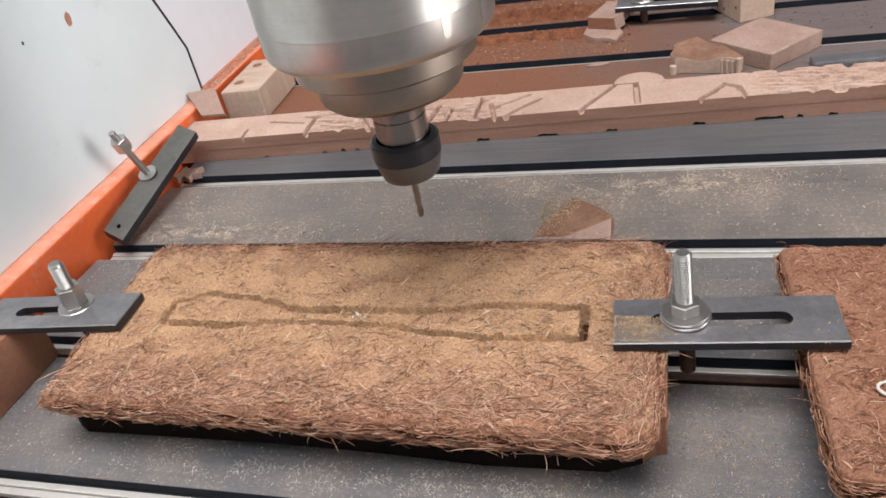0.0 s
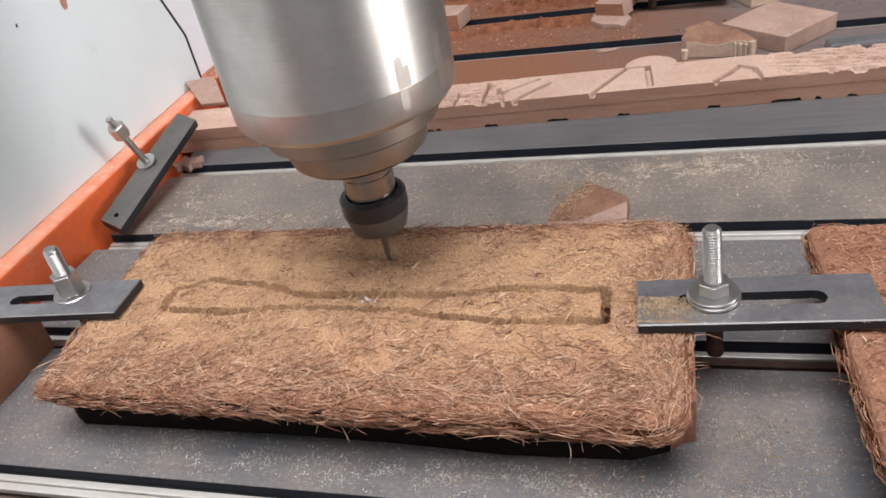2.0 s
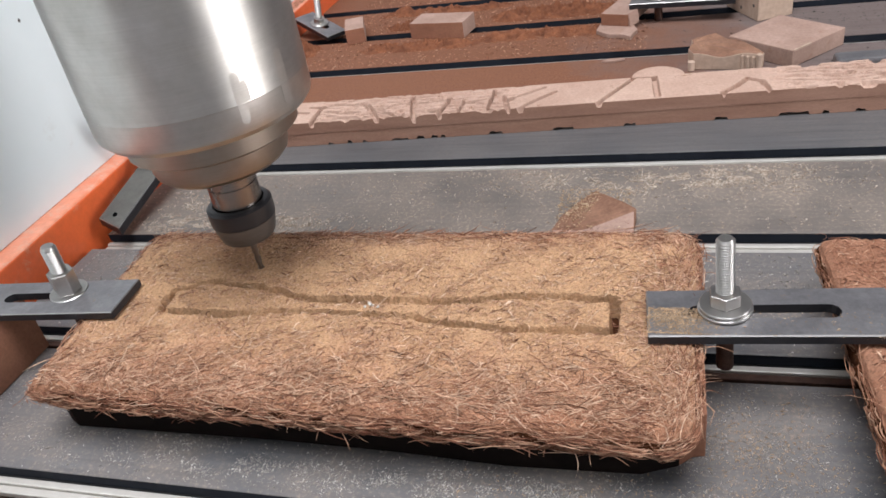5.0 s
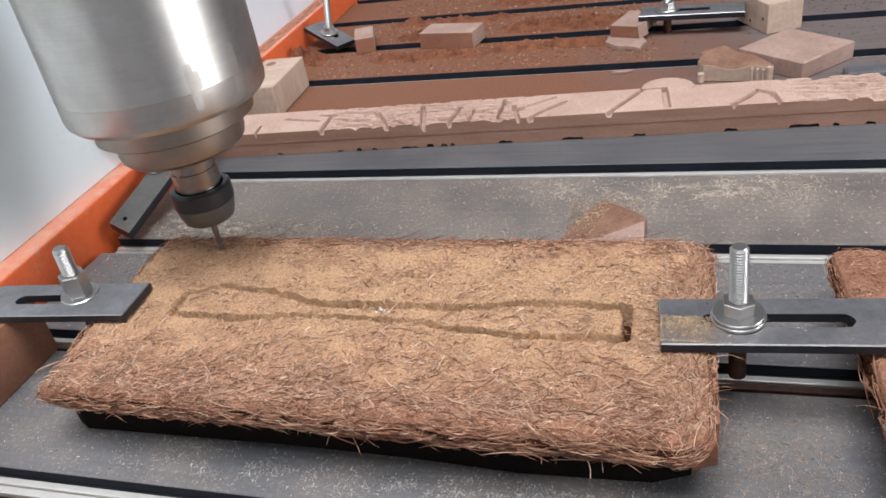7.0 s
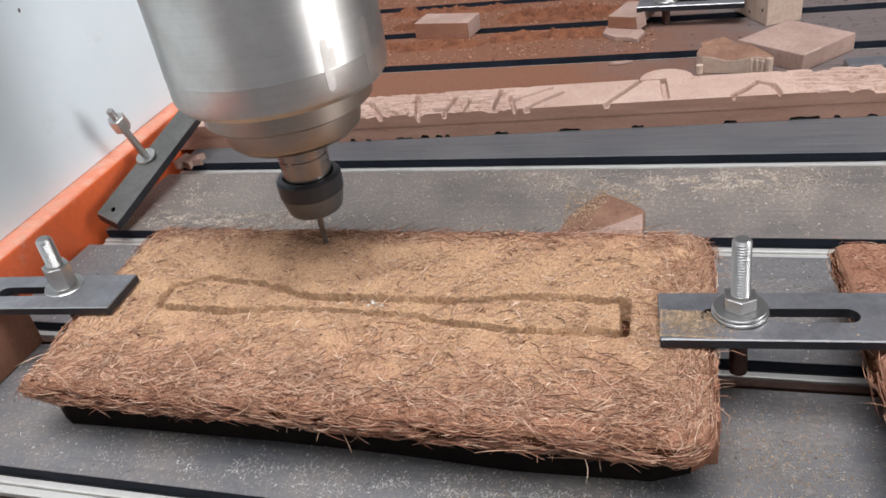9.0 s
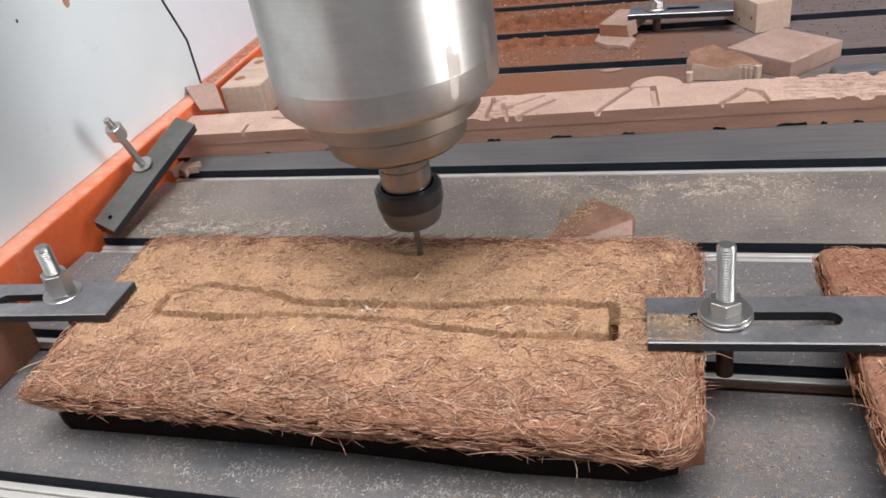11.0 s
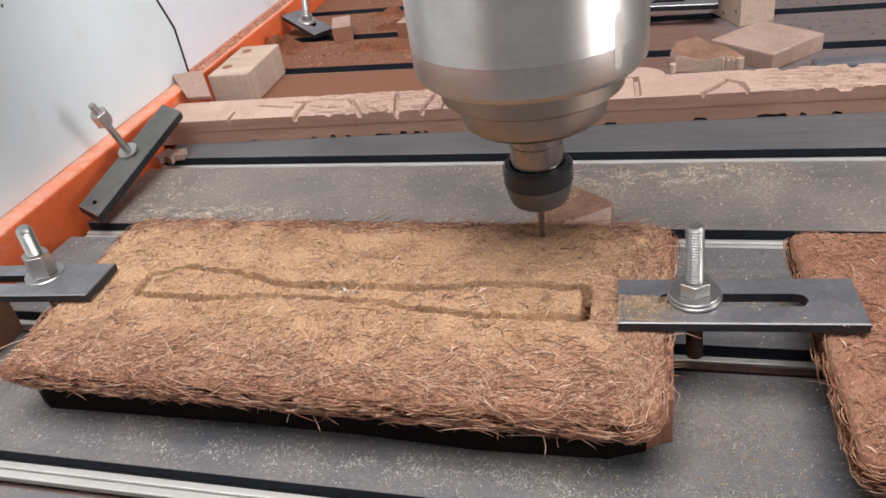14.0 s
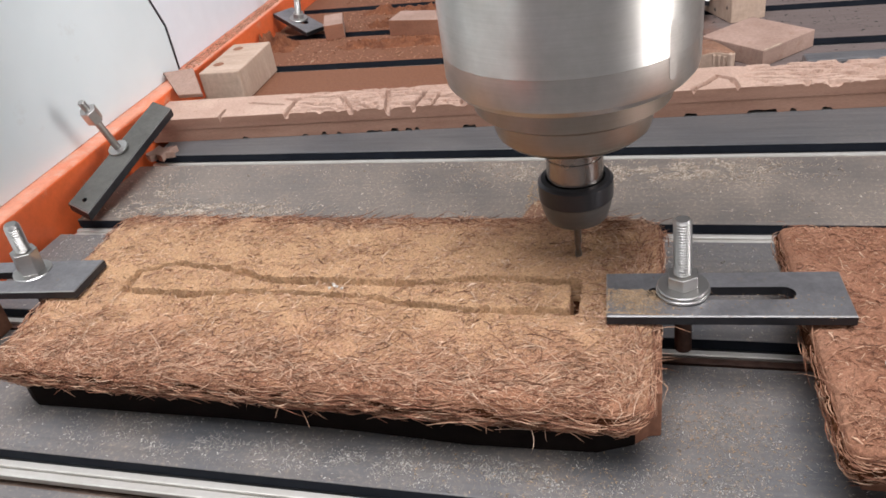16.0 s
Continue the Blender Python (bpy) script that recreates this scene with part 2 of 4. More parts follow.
M_FLOOR = grained("concrete_floor", (0.11, 0.105, 0.10), (0.17, 0.165, 0.16), 2.5, 0.8, strength=0.3, fine=40)
M_RUBBER = grained("black_rubber", (0.012, 0.012, 0.013), (0.028, 0.028, 0.03), 30, 0.6)
M_SCAR = grained("rusty_paint_chip", (0.42, 0.20, 0.13), (0.55, 0.30, 0.22), 80, 0.8)
M_DARK = grained("dark_chip", (0.05, 0.045, 0.04), (0.10, 0.09, 0.08), 80, 0.8)
M_WHITE = grained("white_flake", (0.62, 0.59, 0.54), (0.72, 0.69, 0.64), 50, 0.6)
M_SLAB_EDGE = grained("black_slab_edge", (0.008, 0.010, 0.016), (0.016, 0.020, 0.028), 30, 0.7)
M_IRON = grained("machine_bed_iron", (0.05, 0.05, 0.055), (0.09, 0.09, 0.095), 8, 0.6)
# Little specular, so the painted shade and the black edges stay dark.
for dull in (M_BOARD_SHADE, M_SLAB_EDGE, M_COIR_SHADE):
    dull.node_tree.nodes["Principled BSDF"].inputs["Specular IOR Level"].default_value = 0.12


# ---- mesh helpers ----
def link_mesh(name, bm, mat, parent=None, label="", smooth=False):
    me = bpy.data.meshes.new(name)
    bm.normal_update()
    bm.to_mesh(me)
    bm.free()
    mats = mat if isinstance(mat, (list, tuple)) else [mat]
    for k in mats:
        me.materials.append(k)
    if smooth:
        me.polygons.foreach_set("use_smooth", [True] * len(me.polygons))
    ob = new(name, me)
    if parent:
        ob.parent = parent
    if label:
        ob["label"] = label
    return ob


def part(name, bm, mat, parent, label="", smooth=False):
    return link_mesh(name, bm, mat, parent, label, smooth)


def box(x0, x1, y0, y1, z0, z1, bevel=0.0, segments=2):
    bm = bmesh.new()
    bmesh.ops.create_cube(bm, size=1)
    for v in bm.verts:
        v.co = Vector((x0 if v.co.x < 0 else x1, y0 if v.co.y < 0 else y1, z0 if v.co.z < 0 else z1))
    if bevel:
        bmesh.ops.bevel(bm, geom=bm.edges[:], offset=bevel, segments=segments, affect="EDGES", profile=0.5)
    return bm


def lathe(profile, steps=64):
    """Turned body from (radius, height) pairs, bottom to top."""
    bm = bmesh.new()
    rings = []
    for r, z in profile:
        if r < 1e-6:
            rings.append([bm.verts.new((0, 0, z))])
        else:
            rings.append([bm.verts.new((r * math.cos(2 * math.pi * i / steps), r * math.sin(2 * math.pi * i / steps), z)) for i in range(steps)])
    for a, b in zip(rings, rings[1:]):
        for i in range(steps):
            j = (i + 1) % steps
            if len(a) == 1:
                bm.faces.new((a[0], b[j], b[i]))
            elif len(b) == 1:
                bm.faces.new((a[i], a[j], b[0]))
            else:
                bm.faces.new((a[i], a[j], b[j], b[i]))
    return bm


def prism(outline, z0, z1, bevel=0.0):
    """An upright prism over a closed outline."""
    bm = bmesh.new()
    low = [bm.verts.new((x, y, z0)) for x, y in outline]
    f = bm.faces.new(low)
    r = bmesh.ops.extrude_face_region(bm, geom=[f])
    for v in r["geom"]:
        if isinstance(v, bmesh.types.BMVert):
            v.co.z = z1
    bmesh.ops.recalc_face_normals(bm, faces=bm.faces[:])
    if bevel:
        bmesh.ops.bevel(bm, geom=bm.edges[:], offset=bevel, segments=2, affect="EDGES", profile=0.5)
    return bm


def hexagon(r, z0, z1, bore=0.0):
    return prism([(r * math.cos(math.pi * (i + 0.5) / 3), r * math.sin(math.pi * (i + 0.5) / 3)) for i in range(6)], z0, z1, r * 0.06)


def thing(name, m, label, category, group="", kind=""):
    e = new(name)
    e.empty_display_size = 0.02
    e.matrix_world = m
    return tagged(e, label, category, group, kind)


def smooth_by_angle(ob, degrees=35):
    me = ob.data
    me.polygons.foreach_set("use_smooth", [True] * len(me.polygons))
    bm = bmesh.new()
    bm.from_mesh(me)
    for e in bm.edges:
        if len(e.link_faces) == 2:
            e.smooth = e.calc_face_angle(0) < radians(degrees)
    bm.to_mesh(me)
    bm.free()
    return ob


def strands(name, mat, start, heading, length, radius, curl, lift, normal, parent=None, points=5, seed=1):
    """Many thin curved fibres as one mesh: numpy arrays of start, unit heading, length, radius, curl and lift, and the surface normal."""
    n = len(start)
    side = np.cross(normal, heading)
    side /= np.linalg.norm(side, axis=1, keepdims=True) + 1e-9
    s = np.linspace(0, 1, points)
    ang = curl[:, None] * s[None, :]
    step = (length / (points - 1))[:, None]
    along = np.cumsum(np.cos(ang) * step, axis=1) - np.cos(ang[:, :1]) * step
    across = np.cumsum(np.sin(ang) * step, axis=1) - np.sin(ang[:, :1]) * step
    up = lift[:, None] * 4 * (s * (1 - s))[None, :]
    centre = start[:, None, :] + along[..., None] * heading[:, None, :] + across[..., None] * side[:, None, :] + up[..., None] * normal[:, None, :]
    taper = np.array([0.6] + [1.0] * (points - 2) + [0.45])
    rad = radius[:, None] * taper[None, :]
    verts = []
    for k in range(3):
        a = 2 * math.pi * k / 3
        verts.append(centre + rad[..., None] * (math.cos(a) * side + math.sin(a) * normal)[:, None, :])
    v = np.stack(verts, axis=2).reshape(-1, 3)
    base = (np.arange(n) * points * 3)[:, None, None, None]
    i = (np.arange(points - 1) * 3)[None, :, None, None]
    k = np.arange(3)[None, None, :, None]
    k2 = (k + 1) % 3
    faces = np.concatenate([base + i + k, base + i + k2, base + i + 3 + k2, base + i + 3 + k], axis=3).reshape(-1, 4)
    me = bpy.data.meshes.new(name)
    me.vertices.add(len(v))
    me.vertices.foreach_set("co", v.astype(np.float32).ravel())
    me.loops.add(faces.size)
    me.loops.foreach_set("vertex_index", faces.astype(np.int32).ravel())
    me.polygons.add(len(faces))
    me.polygons.foreach_set("loop_start", np.arange(0, faces.size, 4, dtype=np.int32))
    me.polygons.foreach_set("use_smooth", [True] * len(faces))
    me.update(calc_edges=True)
    me.materials.append(mat)
    ob = new(name, me)
    if parent:
        ob.parent = parent
    return ob


# ---- the room ----
def wall(name, x0, x1, y0, y1, z0=FLOOR_Z, z1=CEIL_Z, mat=None):
    return tagged(link_mesh(name, box(x0, x1, y0, y1, z0, z1), mat or M_WALL), "plain grey painted workshop wall", "wall", kind="structure")


tagged(link_mesh("floor", box(ROOM_X0 - 0.1, ROOM_X1 + 0.1, ROOM_Y0 - 0.1, ROOM_Y1 + 0.1, FLOOR_Z - 0.1, FLOOR_Z), M_FLOOR), "grey concrete workshop floor under the machine", "floor", kind="structure")
wall("wall_west", ROOM_X0 - 0.1, ROOM_X0, ROOM_Y0, ROOM_Y1)
wall("wall_north", ROOM_X0 - 0.1, ROOM_X1 + 0.1, ROOM_Y1, ROOM_Y1 + 0.1)
wall("wall_south", ROOM_X0 - 0.1, ROOM_X1 + 0.1, ROOM_Y0 - 0.1, ROOM_Y0)
# east wall round its doorway
WY0, WY1, WZ1 = -0.65, 0.05, 1.24
wall("wall_east", ROOM_X1, ROOM_X1 + 0.1, ROOM_Y0, WY0)
wall("wall_east", ROOM_X1, ROOM_X1 + 0.1, WY1, ROOM_Y1)
wall("wall_east", ROOM_X1, ROOM_X1 + 0.1, WY0, WY1, WZ1, CEIL_Z)
# ceiling round the added roof opening
for x0, x1, y0, y1 in ((ROOM_X0, SKY_X0, ROOM_Y0, ROOM_Y1), (SKY_X1, ROOM_X1, ROOM_Y0, ROOM_Y1), (SKY_X0, SKY_X1, ROOM_Y0, SKY_Y0), (SKY_X0, SKY_X1, SKY_Y1, ROOM_Y1)):
    tagged(link_mesh("ceiling", box(x0, x1, y0, y1, CEIL_Z, CEIL_Z + 0.08), M_CEIL), "plain grey ceiling above the machine", "ceiling", kind="structure")

# ---- the machine bed ----
PITCH, GAP = 0.10, 0.0185
BED_X1 = 1.15
bed = thing("machine_bed", pose(0, 0, 0), "grey slotted machine bed with aluminium T-slot rails, dusty with sawdust", "machine bed", kind="structure")
FIRST, LAST = -3, 10
for k in range(FIRST, LAST):
    red = k >= 3
    y0, y1 = k * PITCH, (k + 1) * PITCH - GAP
    x0 = -0.007 - 0.042 * y0 if red else 0.0
    bm = box(x0, BED_X1, y0, y1, -0.0062, 0.0, 0.0005)
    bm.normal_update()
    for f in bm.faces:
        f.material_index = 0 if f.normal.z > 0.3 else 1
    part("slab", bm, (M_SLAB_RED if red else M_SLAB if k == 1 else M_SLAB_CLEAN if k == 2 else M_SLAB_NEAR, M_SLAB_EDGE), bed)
    lower = part("slab_core", box(x0 + 0.001, BED_X1, y0 + 0.0005, y1 - 0.0005, -0.020, -0.0064), M_IRON, bed)
for k in range(FIRST + 1, LAST):
    y = k * PITCH
    part("rail_lip", box(-0.0005, BED_X1, y - 0.0044, y - 0.0006, -0.0095, -0.0062, 0.0006), M_ALU, bed)
    # Slot 0 runs under clamp and coir: shade and dirt share one dark colour.
    slot_tone = M_BROWN_SHADE if k == 0 else M_ALU
    part("rail_step", box(-0.0004, BED_X1, y - 0.0088, y - 0.0046, -0.0105, -0.0073, 0.0006), slot_tone, bed)
    part("rail_lip", box(-0.0005, BED_X1, y - GAP + 0.0006, y - 0.0150, -0.0095, -0.0066, 0.0006), slot_tone, bed)
    part("rail_channel", box(0.0, BED_X1, y - GAP, y, -0.030, -0.0145), M_SLOT_DUST, bed)
part("bed_frame", box(0.0, BED_X1, FIRST * PITCH, LAST * PITCH, -0.10, -0.031), M_IRON, bed)

for y0, y1 in ((0.9, 0.96), (-0.28, -0.22)):
    part("leg", box(BED_X1 - 0.06, BED_X1, y0, y1, FLOOR_Z, -0.10), M_ORANGE, bed)

SKEW = 2.4
beam = thing("machine_side_beam", pose(0, 0, 0, 0, 0, SKEW), "orange painted steel side beam along the machine bed, paint worn", "machine beam", kind="structure")
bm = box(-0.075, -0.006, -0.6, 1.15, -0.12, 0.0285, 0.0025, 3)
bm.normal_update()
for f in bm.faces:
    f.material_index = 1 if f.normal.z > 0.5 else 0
part("beam", bm, (M_ORANGE, M_ORANGE_TOP), beam)
part("leg", box(-0.055, -0.008, -0.45, -0.37, FLOOR_Z, -0.12), M_ORANGE, beam)
part("leg", box(-0.055, -0.008, 0.95, 1.03, FLOOR_Z, -0.12), M_ORANGE, beam)

# side panel of the gantry: a painted sheet with a curved far edge and a black edging
def panel_x(y):
    return -0.0205 - 0.042 * y


def panel_edge(z):
    return 0.3175 - 0.45 * max(0.0, z - 0.070)


panel = thing("gantry_side_panel", pose(0, 0, 0), "glossy white painted gantry side panel with smudges and black edging", "machine panel", kind="structure")
zs = [0.029 + 0.02 * i for i in range(15)]
outline = [(panel_edge(z), z) for z in zs] + [(-0.55, zs[-1]), (-0.55, 0.029)]
bm = bmesh.new()
fa = bm.faces.new([bm.verts.new((panel_x(y) - 0.004, y, z)) for y, z in outline])
r = bmesh.ops.extrude_face_region(bm, geom=[fa])
for v in r["geom"]:
    if isinstance(v, bmesh.types.BMVert):
        v.co.x = panel_x(v.co.y)
bmesh.ops.recalc_face_normals(bm, faces=bm.faces[:])
part("sheet", bm, M_PANEL, panel)


def tube(points, radius, sides=8):
    bm = bmesh.new()
    rings = []
    for i, p in enumerate(points):
        a = Vector(points[max(i - 1, 0)])
        b = Vector(points[min(i + 1, len(points) - 1)])
        t = (b - a).normalized()
        u = t.cross(Vector((1, 0, 0.13))).normalized()
        w = t.cross(u)
        rings.append([bm.verts.new(Vector(p) + radius * (math.cos(2 * math.pi * k / sides) * u + math.sin(2 * math.pi * k / sides) * w)) for k in range(sides)])
    for a, b in zip(rings, rings[1:]):
        for k in range(sides):
            j = (k + 1) % sides
            bm.faces.new((a[k], a[j], b[j], b[k]))
    bm.faces.new(rings[0][::-1])
    bm.faces.new(rings[-1])
    bmesh.ops.recalc_face_normals(bm, faces=bm.faces[:])
    return bm


part("edging", tube([(panel_x(panel_edge(z)) + 0.0003, panel_edge(z) + 0.0012, z + 0.001) for z in zs], 0.0010), M_RUBBER, panel, "black rubber edging", True)
for y, z, ry, rz, mat, lab in ((0.186, 0.1425, 0.0044, 0.0060, M_SCAR, "rusty brown chipped paint spot"), (0.1340, 0.1435, 0.0013, 0.0015, M_DARK, "small dark spot")):
    rr = random.Random(int(y * 1000))
    pts = [(y + ry * rr.uniform(0.65, 1.1) * math.cos(a * 0.6283), z + rz * rr.uniform(0.65, 1.1) * math.sin(a * 0.6283)) for a in range(10)]
    bm = bmesh.new()
    bm.faces.new([bm.verts.new((panel_x(p) + 0.0003, p, q)) for p, q in pts])
    part("paint_chip", bm, mat, panel, lab)
second = thing("rear_side_panel", pose(0, 0, 0, 0, 0, SKEW), "plain white painted rear panel behind the gantry", "machine panel", kind="structure")
part("sheet", box(-0.028, -0.0228, 0.20, 1.1, 0.0287, 0.34, 0.001), M_REAR, second)


# ---- the spindle ----
spindle = thing("router_spindle", pose(0.2857, 0.0326, 0.033), "brushed steel router spindle with black collet nut and bit", "router spindle")
smooth_by_angle(part("body", lathe([(0, 0.0915), (0.0455, 0.0913), (0.0472, 0.0919), (0.0494, 0.0945), (0.0499, 0.0972), (0.0499, 0.1066), (0.05008, 0.1068), (0.05008, 0.1071), (0.0500, 0.1074), (0.0500, 0.40), (0, 0.40)], 96), M_SPINDLE, spindle, "brushed silver steel housing"), 25)
smooth_by_angle(part("nose_ring", lathe([(0, 0.0810), (0.0385, 0.0808), (0.0400, 0.0820), (0.0400, 0.0911), (0, 0.0911)], 96), M_NOSE, spindle), 30)
smooth_by_angle(part("nose_cap", lathe([(0, 0.0662), (0.0265, 0.0660), (0.0295, 0.0668), (0.0318, 0.0690), (0.0326, 0.0720), (0.0326, 0.0806), (0, 0.0806)], 96), M_NOSE, spindle), 30)
smooth_by_angle(part("shaft", lathe([(0, 0.0425), (0.0122, 0.0425), (0.0122, 0.0545), (0.0117, 0.0547), (0.0117, 0.0552), (0.0124, 0.0554), (0.0124, 0.0664), (0, 0.0664)], 64), M_SHAFT, spindle, "ground steel shaft"), 30)
nut = smooth_by_angle(part("collet_nut", lathe([(0.0129, 0.0442), (0.0150, 0.0440), (0.0163, 0.0428), (0.0163, 0.0350), (0.0129, 0.0346)][::-1], 64), M_NUT, spindle, "black oxide collet nut"), 30)
smooth_by_angle(part("nut_nose", lathe([(0, 0.0243), (0.0045, 0.0243), (0.0128, 0.0242), (0.0136, 0.0250), (0.0148, 0.0290), (0.0158, 0.0335), (0.0160, 0.0346), (0, 0.0346)], 64), M_NUT_GREY, nut, "grey tapered nut nose"), 30)


def bit_mesh():
    bm = bmesh.new()
    rows, sides = 26, 12
    rings = []
    for i in range(rows):
        z = 0.0252 * i / (rows - 1)
        flute = 1.0 if z < 0.013 else 0.0
        ring = []
        for k in range(sides):
            a = 2 * math.pi * k / sides
            r = 0.00165 * (1 - 0.34 * flute * (0.5 + 0.5 * math.cos(2 * a + z * 900)))
            ring.append(bm.verts.new((r * math.cos(a), r * math.sin(a), z)))
        rings.append(ring)
    for a, b in zip(rings, rings[1:]):
        for k in range(sides):
            j = (k + 1) % sides
            bm.faces.new((a[k], a[j], b[j], b[k]))
    bm.faces.new(rings[0][::-1])
    bm.faces.new(rings[-1])
    return bm


part("milling_bit", bit_mesh(), M_BIT, spindle, "thin dark fluted milling bit", True)
# thin raised patches on the lower housing, standing for light reflected there
for a0, a1, z0, z1 in ((-41, -36.5, 0.0995, 0.1190), (-36.5, -33.5, 0.1075, 0.1150), (-15, -9, 0.0990, 0.1205)):
    bm = bmesh.new()
    cols = 10
    lo, hi, lo2, hi2 = [], [], [], []
    for i in range(cols + 1):
        a = radians(a0 + (a1 - a0) * i / cols)
        dz = 0.0012 * math.sin(math.pi * i / cols)
        for lst, rr, z in ((lo, 0.05003, z0 - dz), (hi, 0.05003, z1 + dz), (lo2, 0.0492, z0 - dz), (hi2, 0.0492, z1 + dz)):
            lst.append(bm.verts.new((rr * math.cos(a), rr * math.sin(a), z)))
    for i in range(cols):
        bm.faces.new((lo[i], lo[i + 1], hi[i + 1], hi[i]))
        bm.faces.new((lo2[i], lo[i], hi[i], hi2[i])) if i == 0 else None
        bm.faces.new((hi[i], hi[i + 1], hi2[i + 1], hi2[i]))
        bm.faces.new((lo2[i], lo2[i + 1], lo[i + 1], lo[i]))
    bm.faces.new((lo[-1], lo2[-1], hi2[-1], hi[-1]))
    bmesh.ops.recalc_face_normals(bm, faces=bm.faces[:])
    part("sheen_patch", bm, M_SHEEN_PATCH, spindle, "pale patch for a reflection on the housing")


# ---- coir blocks ----
ISLAND_TOP = [(0.134, -0.0080), (0.153, -0.0005), (0.181, -0.0035), (0.211, -0.0125), (0.251, -0.0115), (0.287, -0.0114), (0.310, -0.0068), (0.3575, -0.0078)]
ISLAND_LOW = [(0.3585, -0.0285), (0.3212, -0.0300), (0.288, -0.0285), (0.268, -0.0230), (0.226, -0.0213), (0.203, -0.0225), (0.174, -0.0262), (0.136, -0.0250)]
OUTLINE = ISLAND_TOP + ISLAND_LOW


def groove_distance(px, py):
    d = np.full(px.shape, 1.0)
    for (ax, ay), (bx, by) in zip(OUTLINE, OUTLINE[1:] + OUTLINE[:1]):
        dx, dy = bx - ax, by - ay
        t = np.clip(((px - ax) * dx + (py - ay) * dy) / (dx * dx + dy * dy), 0, 1)
        d = np.minimum(d, np.hypot(px - ax - t * dx, py - ay - t * dy))
    return d


def wobble(px, py):
    """Small ragged offsets, about a millimetre, at two scales."""
    pts = zip(np.ravel(px).tolist(), np.ravel(py).tolist())
    return np.array([0.0014 * noise.noise((a * 210, b * 210, 1.5)) + 0.0004 * noise.noise((a * 640, b * 640, 4.5)) for a, b in pts]).reshape(np.shape(px))


def inside_waist(px, py):
    mid = np.interp(px, [x for x, y in ISLAND_TOP], [y for x, y in ISLAND_TOP])
    low = np.interp(px, [x for x, y in ISLAND_LOW[::-1]], [y for x, y in ISLAND_LOW[::-1]])
    return (py < mid) & (py > low) & (px > 0.212) & (px < 0.284)


class Coir:
    """A pressed pad: corner x and y on both ends, height of foot and top, corner radius."""

    def __init__(self, back_left, front_left, back_right, front_right, z0, z1, corner, groove):
        self.c = [np.array(p) for p in (back_left, front_left, back_right, front_right)]
        self.z0, self.z1, self.corner, self.groove = z0, z1, corner, groove
        self.w = np.linalg.norm(self.c[3] - self.c[1])
        self.h = np.linalg.norm(self.c[0] - self.c[1])

    def plan(self, u, v):
        """u, v in 0..1 to rounded plan position and distance to the rim."""
        a, b = u * self.w, v * self.h
        rim = np.minimum(np.minimum(a, self.w - a), np.minimum(b, self.h - b))
        rc = self.corner * (0.35 + 0.65 * u)
        ca, cb = np.clip(a, rc, self.w - rc), np.clip(b, rc, self.h - rc)
        da, db = a - ca, b - cb
        n = np.hypot(da, db) + 1e-12
        k = np.maximum(abs(da), abs(db)) / n
        u2, v2 = (ca + da * k) / self.w, (cb + db * k) / self.h
        bl, fl, br, fr = self.c
        p = (1 - v2)[..., None] * ((1 - u2)[..., None] * fl + u2[..., None] * fr) + v2[..., None] * ((1 - u2)[..., None] * bl + u2[..., None] * br)
        return p[..., 0], p[..., 1], rim

    def top(self, u, v):
        x, y, rim = self.plan(u, v)
        r = 0.0045
        q = np.clip(r - rim, 0, r)
        z = self.z1 - (r - np.sqrt(np.maximum(r * r - q * q, 0))) * 0.9
        if self.groove:
            d = groove_distance(x, y) + wobble(x, y)
            deep = 0.0064 + 0.0024 * np.sin(x * 90) + 1.2 * wobble(y, x) + 0.005 * (x > 0.353)
            z = z - deep * np.clip((0.0023 - d) / 0.0008, 0, 1)
            z = z - 0.0009 * inside_waist(x, y)
        return x, y, z


def coir_body(c, name, parent, nx, ny, seed, mat=M_COIR):
    u, v = np.meshgrid(np.linspace(0, 1, nx), np.linspace(0, 1, ny), indexing="ij")
    x, y, z = c.top(u, v)
    rng = np.random.default_rng(seed)
    rough = rng.normal(0, 0.00017, x.shape)
    coarse = np.array([[noise.noise((float(x[i, j]) * 55 + seed, float(y[i, j]) * 55, 0)) for j in range(ny)] for i in range(nx)])
    z = z + rough + coarse * 0.0009
    verts = [np.stack([x, y, z], -1).reshape(-1, 3)]
    rim = [(i, 0) for i in range(nx)] + [(nx - 1, j) for j in range(1, ny)] + [(i, ny - 1) for i in range(nx - 2, -1, -1)] + [(0, j) for j in range(ny - 2, 0, -1)]
    rim_id = np.array([i * ny + j for i, j in rim])
    cx, cy = x.mean(), y.mean()
    ring0 = verts[0][rim_id]
    idx = np.arange(nx * ny).reshape(nx, ny)
    faces = [np.stack([idx[:-1, :-1], idx[1:, :-1], idx[1:, 1:], idx[:-1, 1:]], -1).reshape(-1, 4)]
    prev, count = rim_id, nx * ny
    levels = 8
    for k in range(1, levels + 1):
        f = k / levels
        bulge = 0.0012 * math.sin(math.pi * f) - 0.0030 * f * f
        out = ring0[:, :2] - np.array([cx, cy])
        out = out / np.linalg.norm(out, axis=1, keepdims=True)
        jit = rng.normal(0, 0.0005, len(rim_id))
        ring = np.empty_like(ring0)
        ring[:, :2] = ring0[:, :2] + out * (bulge + jit)[:, None]
        ring[:, 2] = ring0[:, 2] + (c.z0 - ring0[:, 2]) * f + rng.normal(0, 0.0003, len(rim_id))
        verts.append(ring)
        cur = np.arange(count, count + len(rim_id))
        faces.append(np.stack([prev, cur, np.roll(cur, -1), np.roll(prev, -1)], -1))
        prev, count = cur, count + len(rim_id)
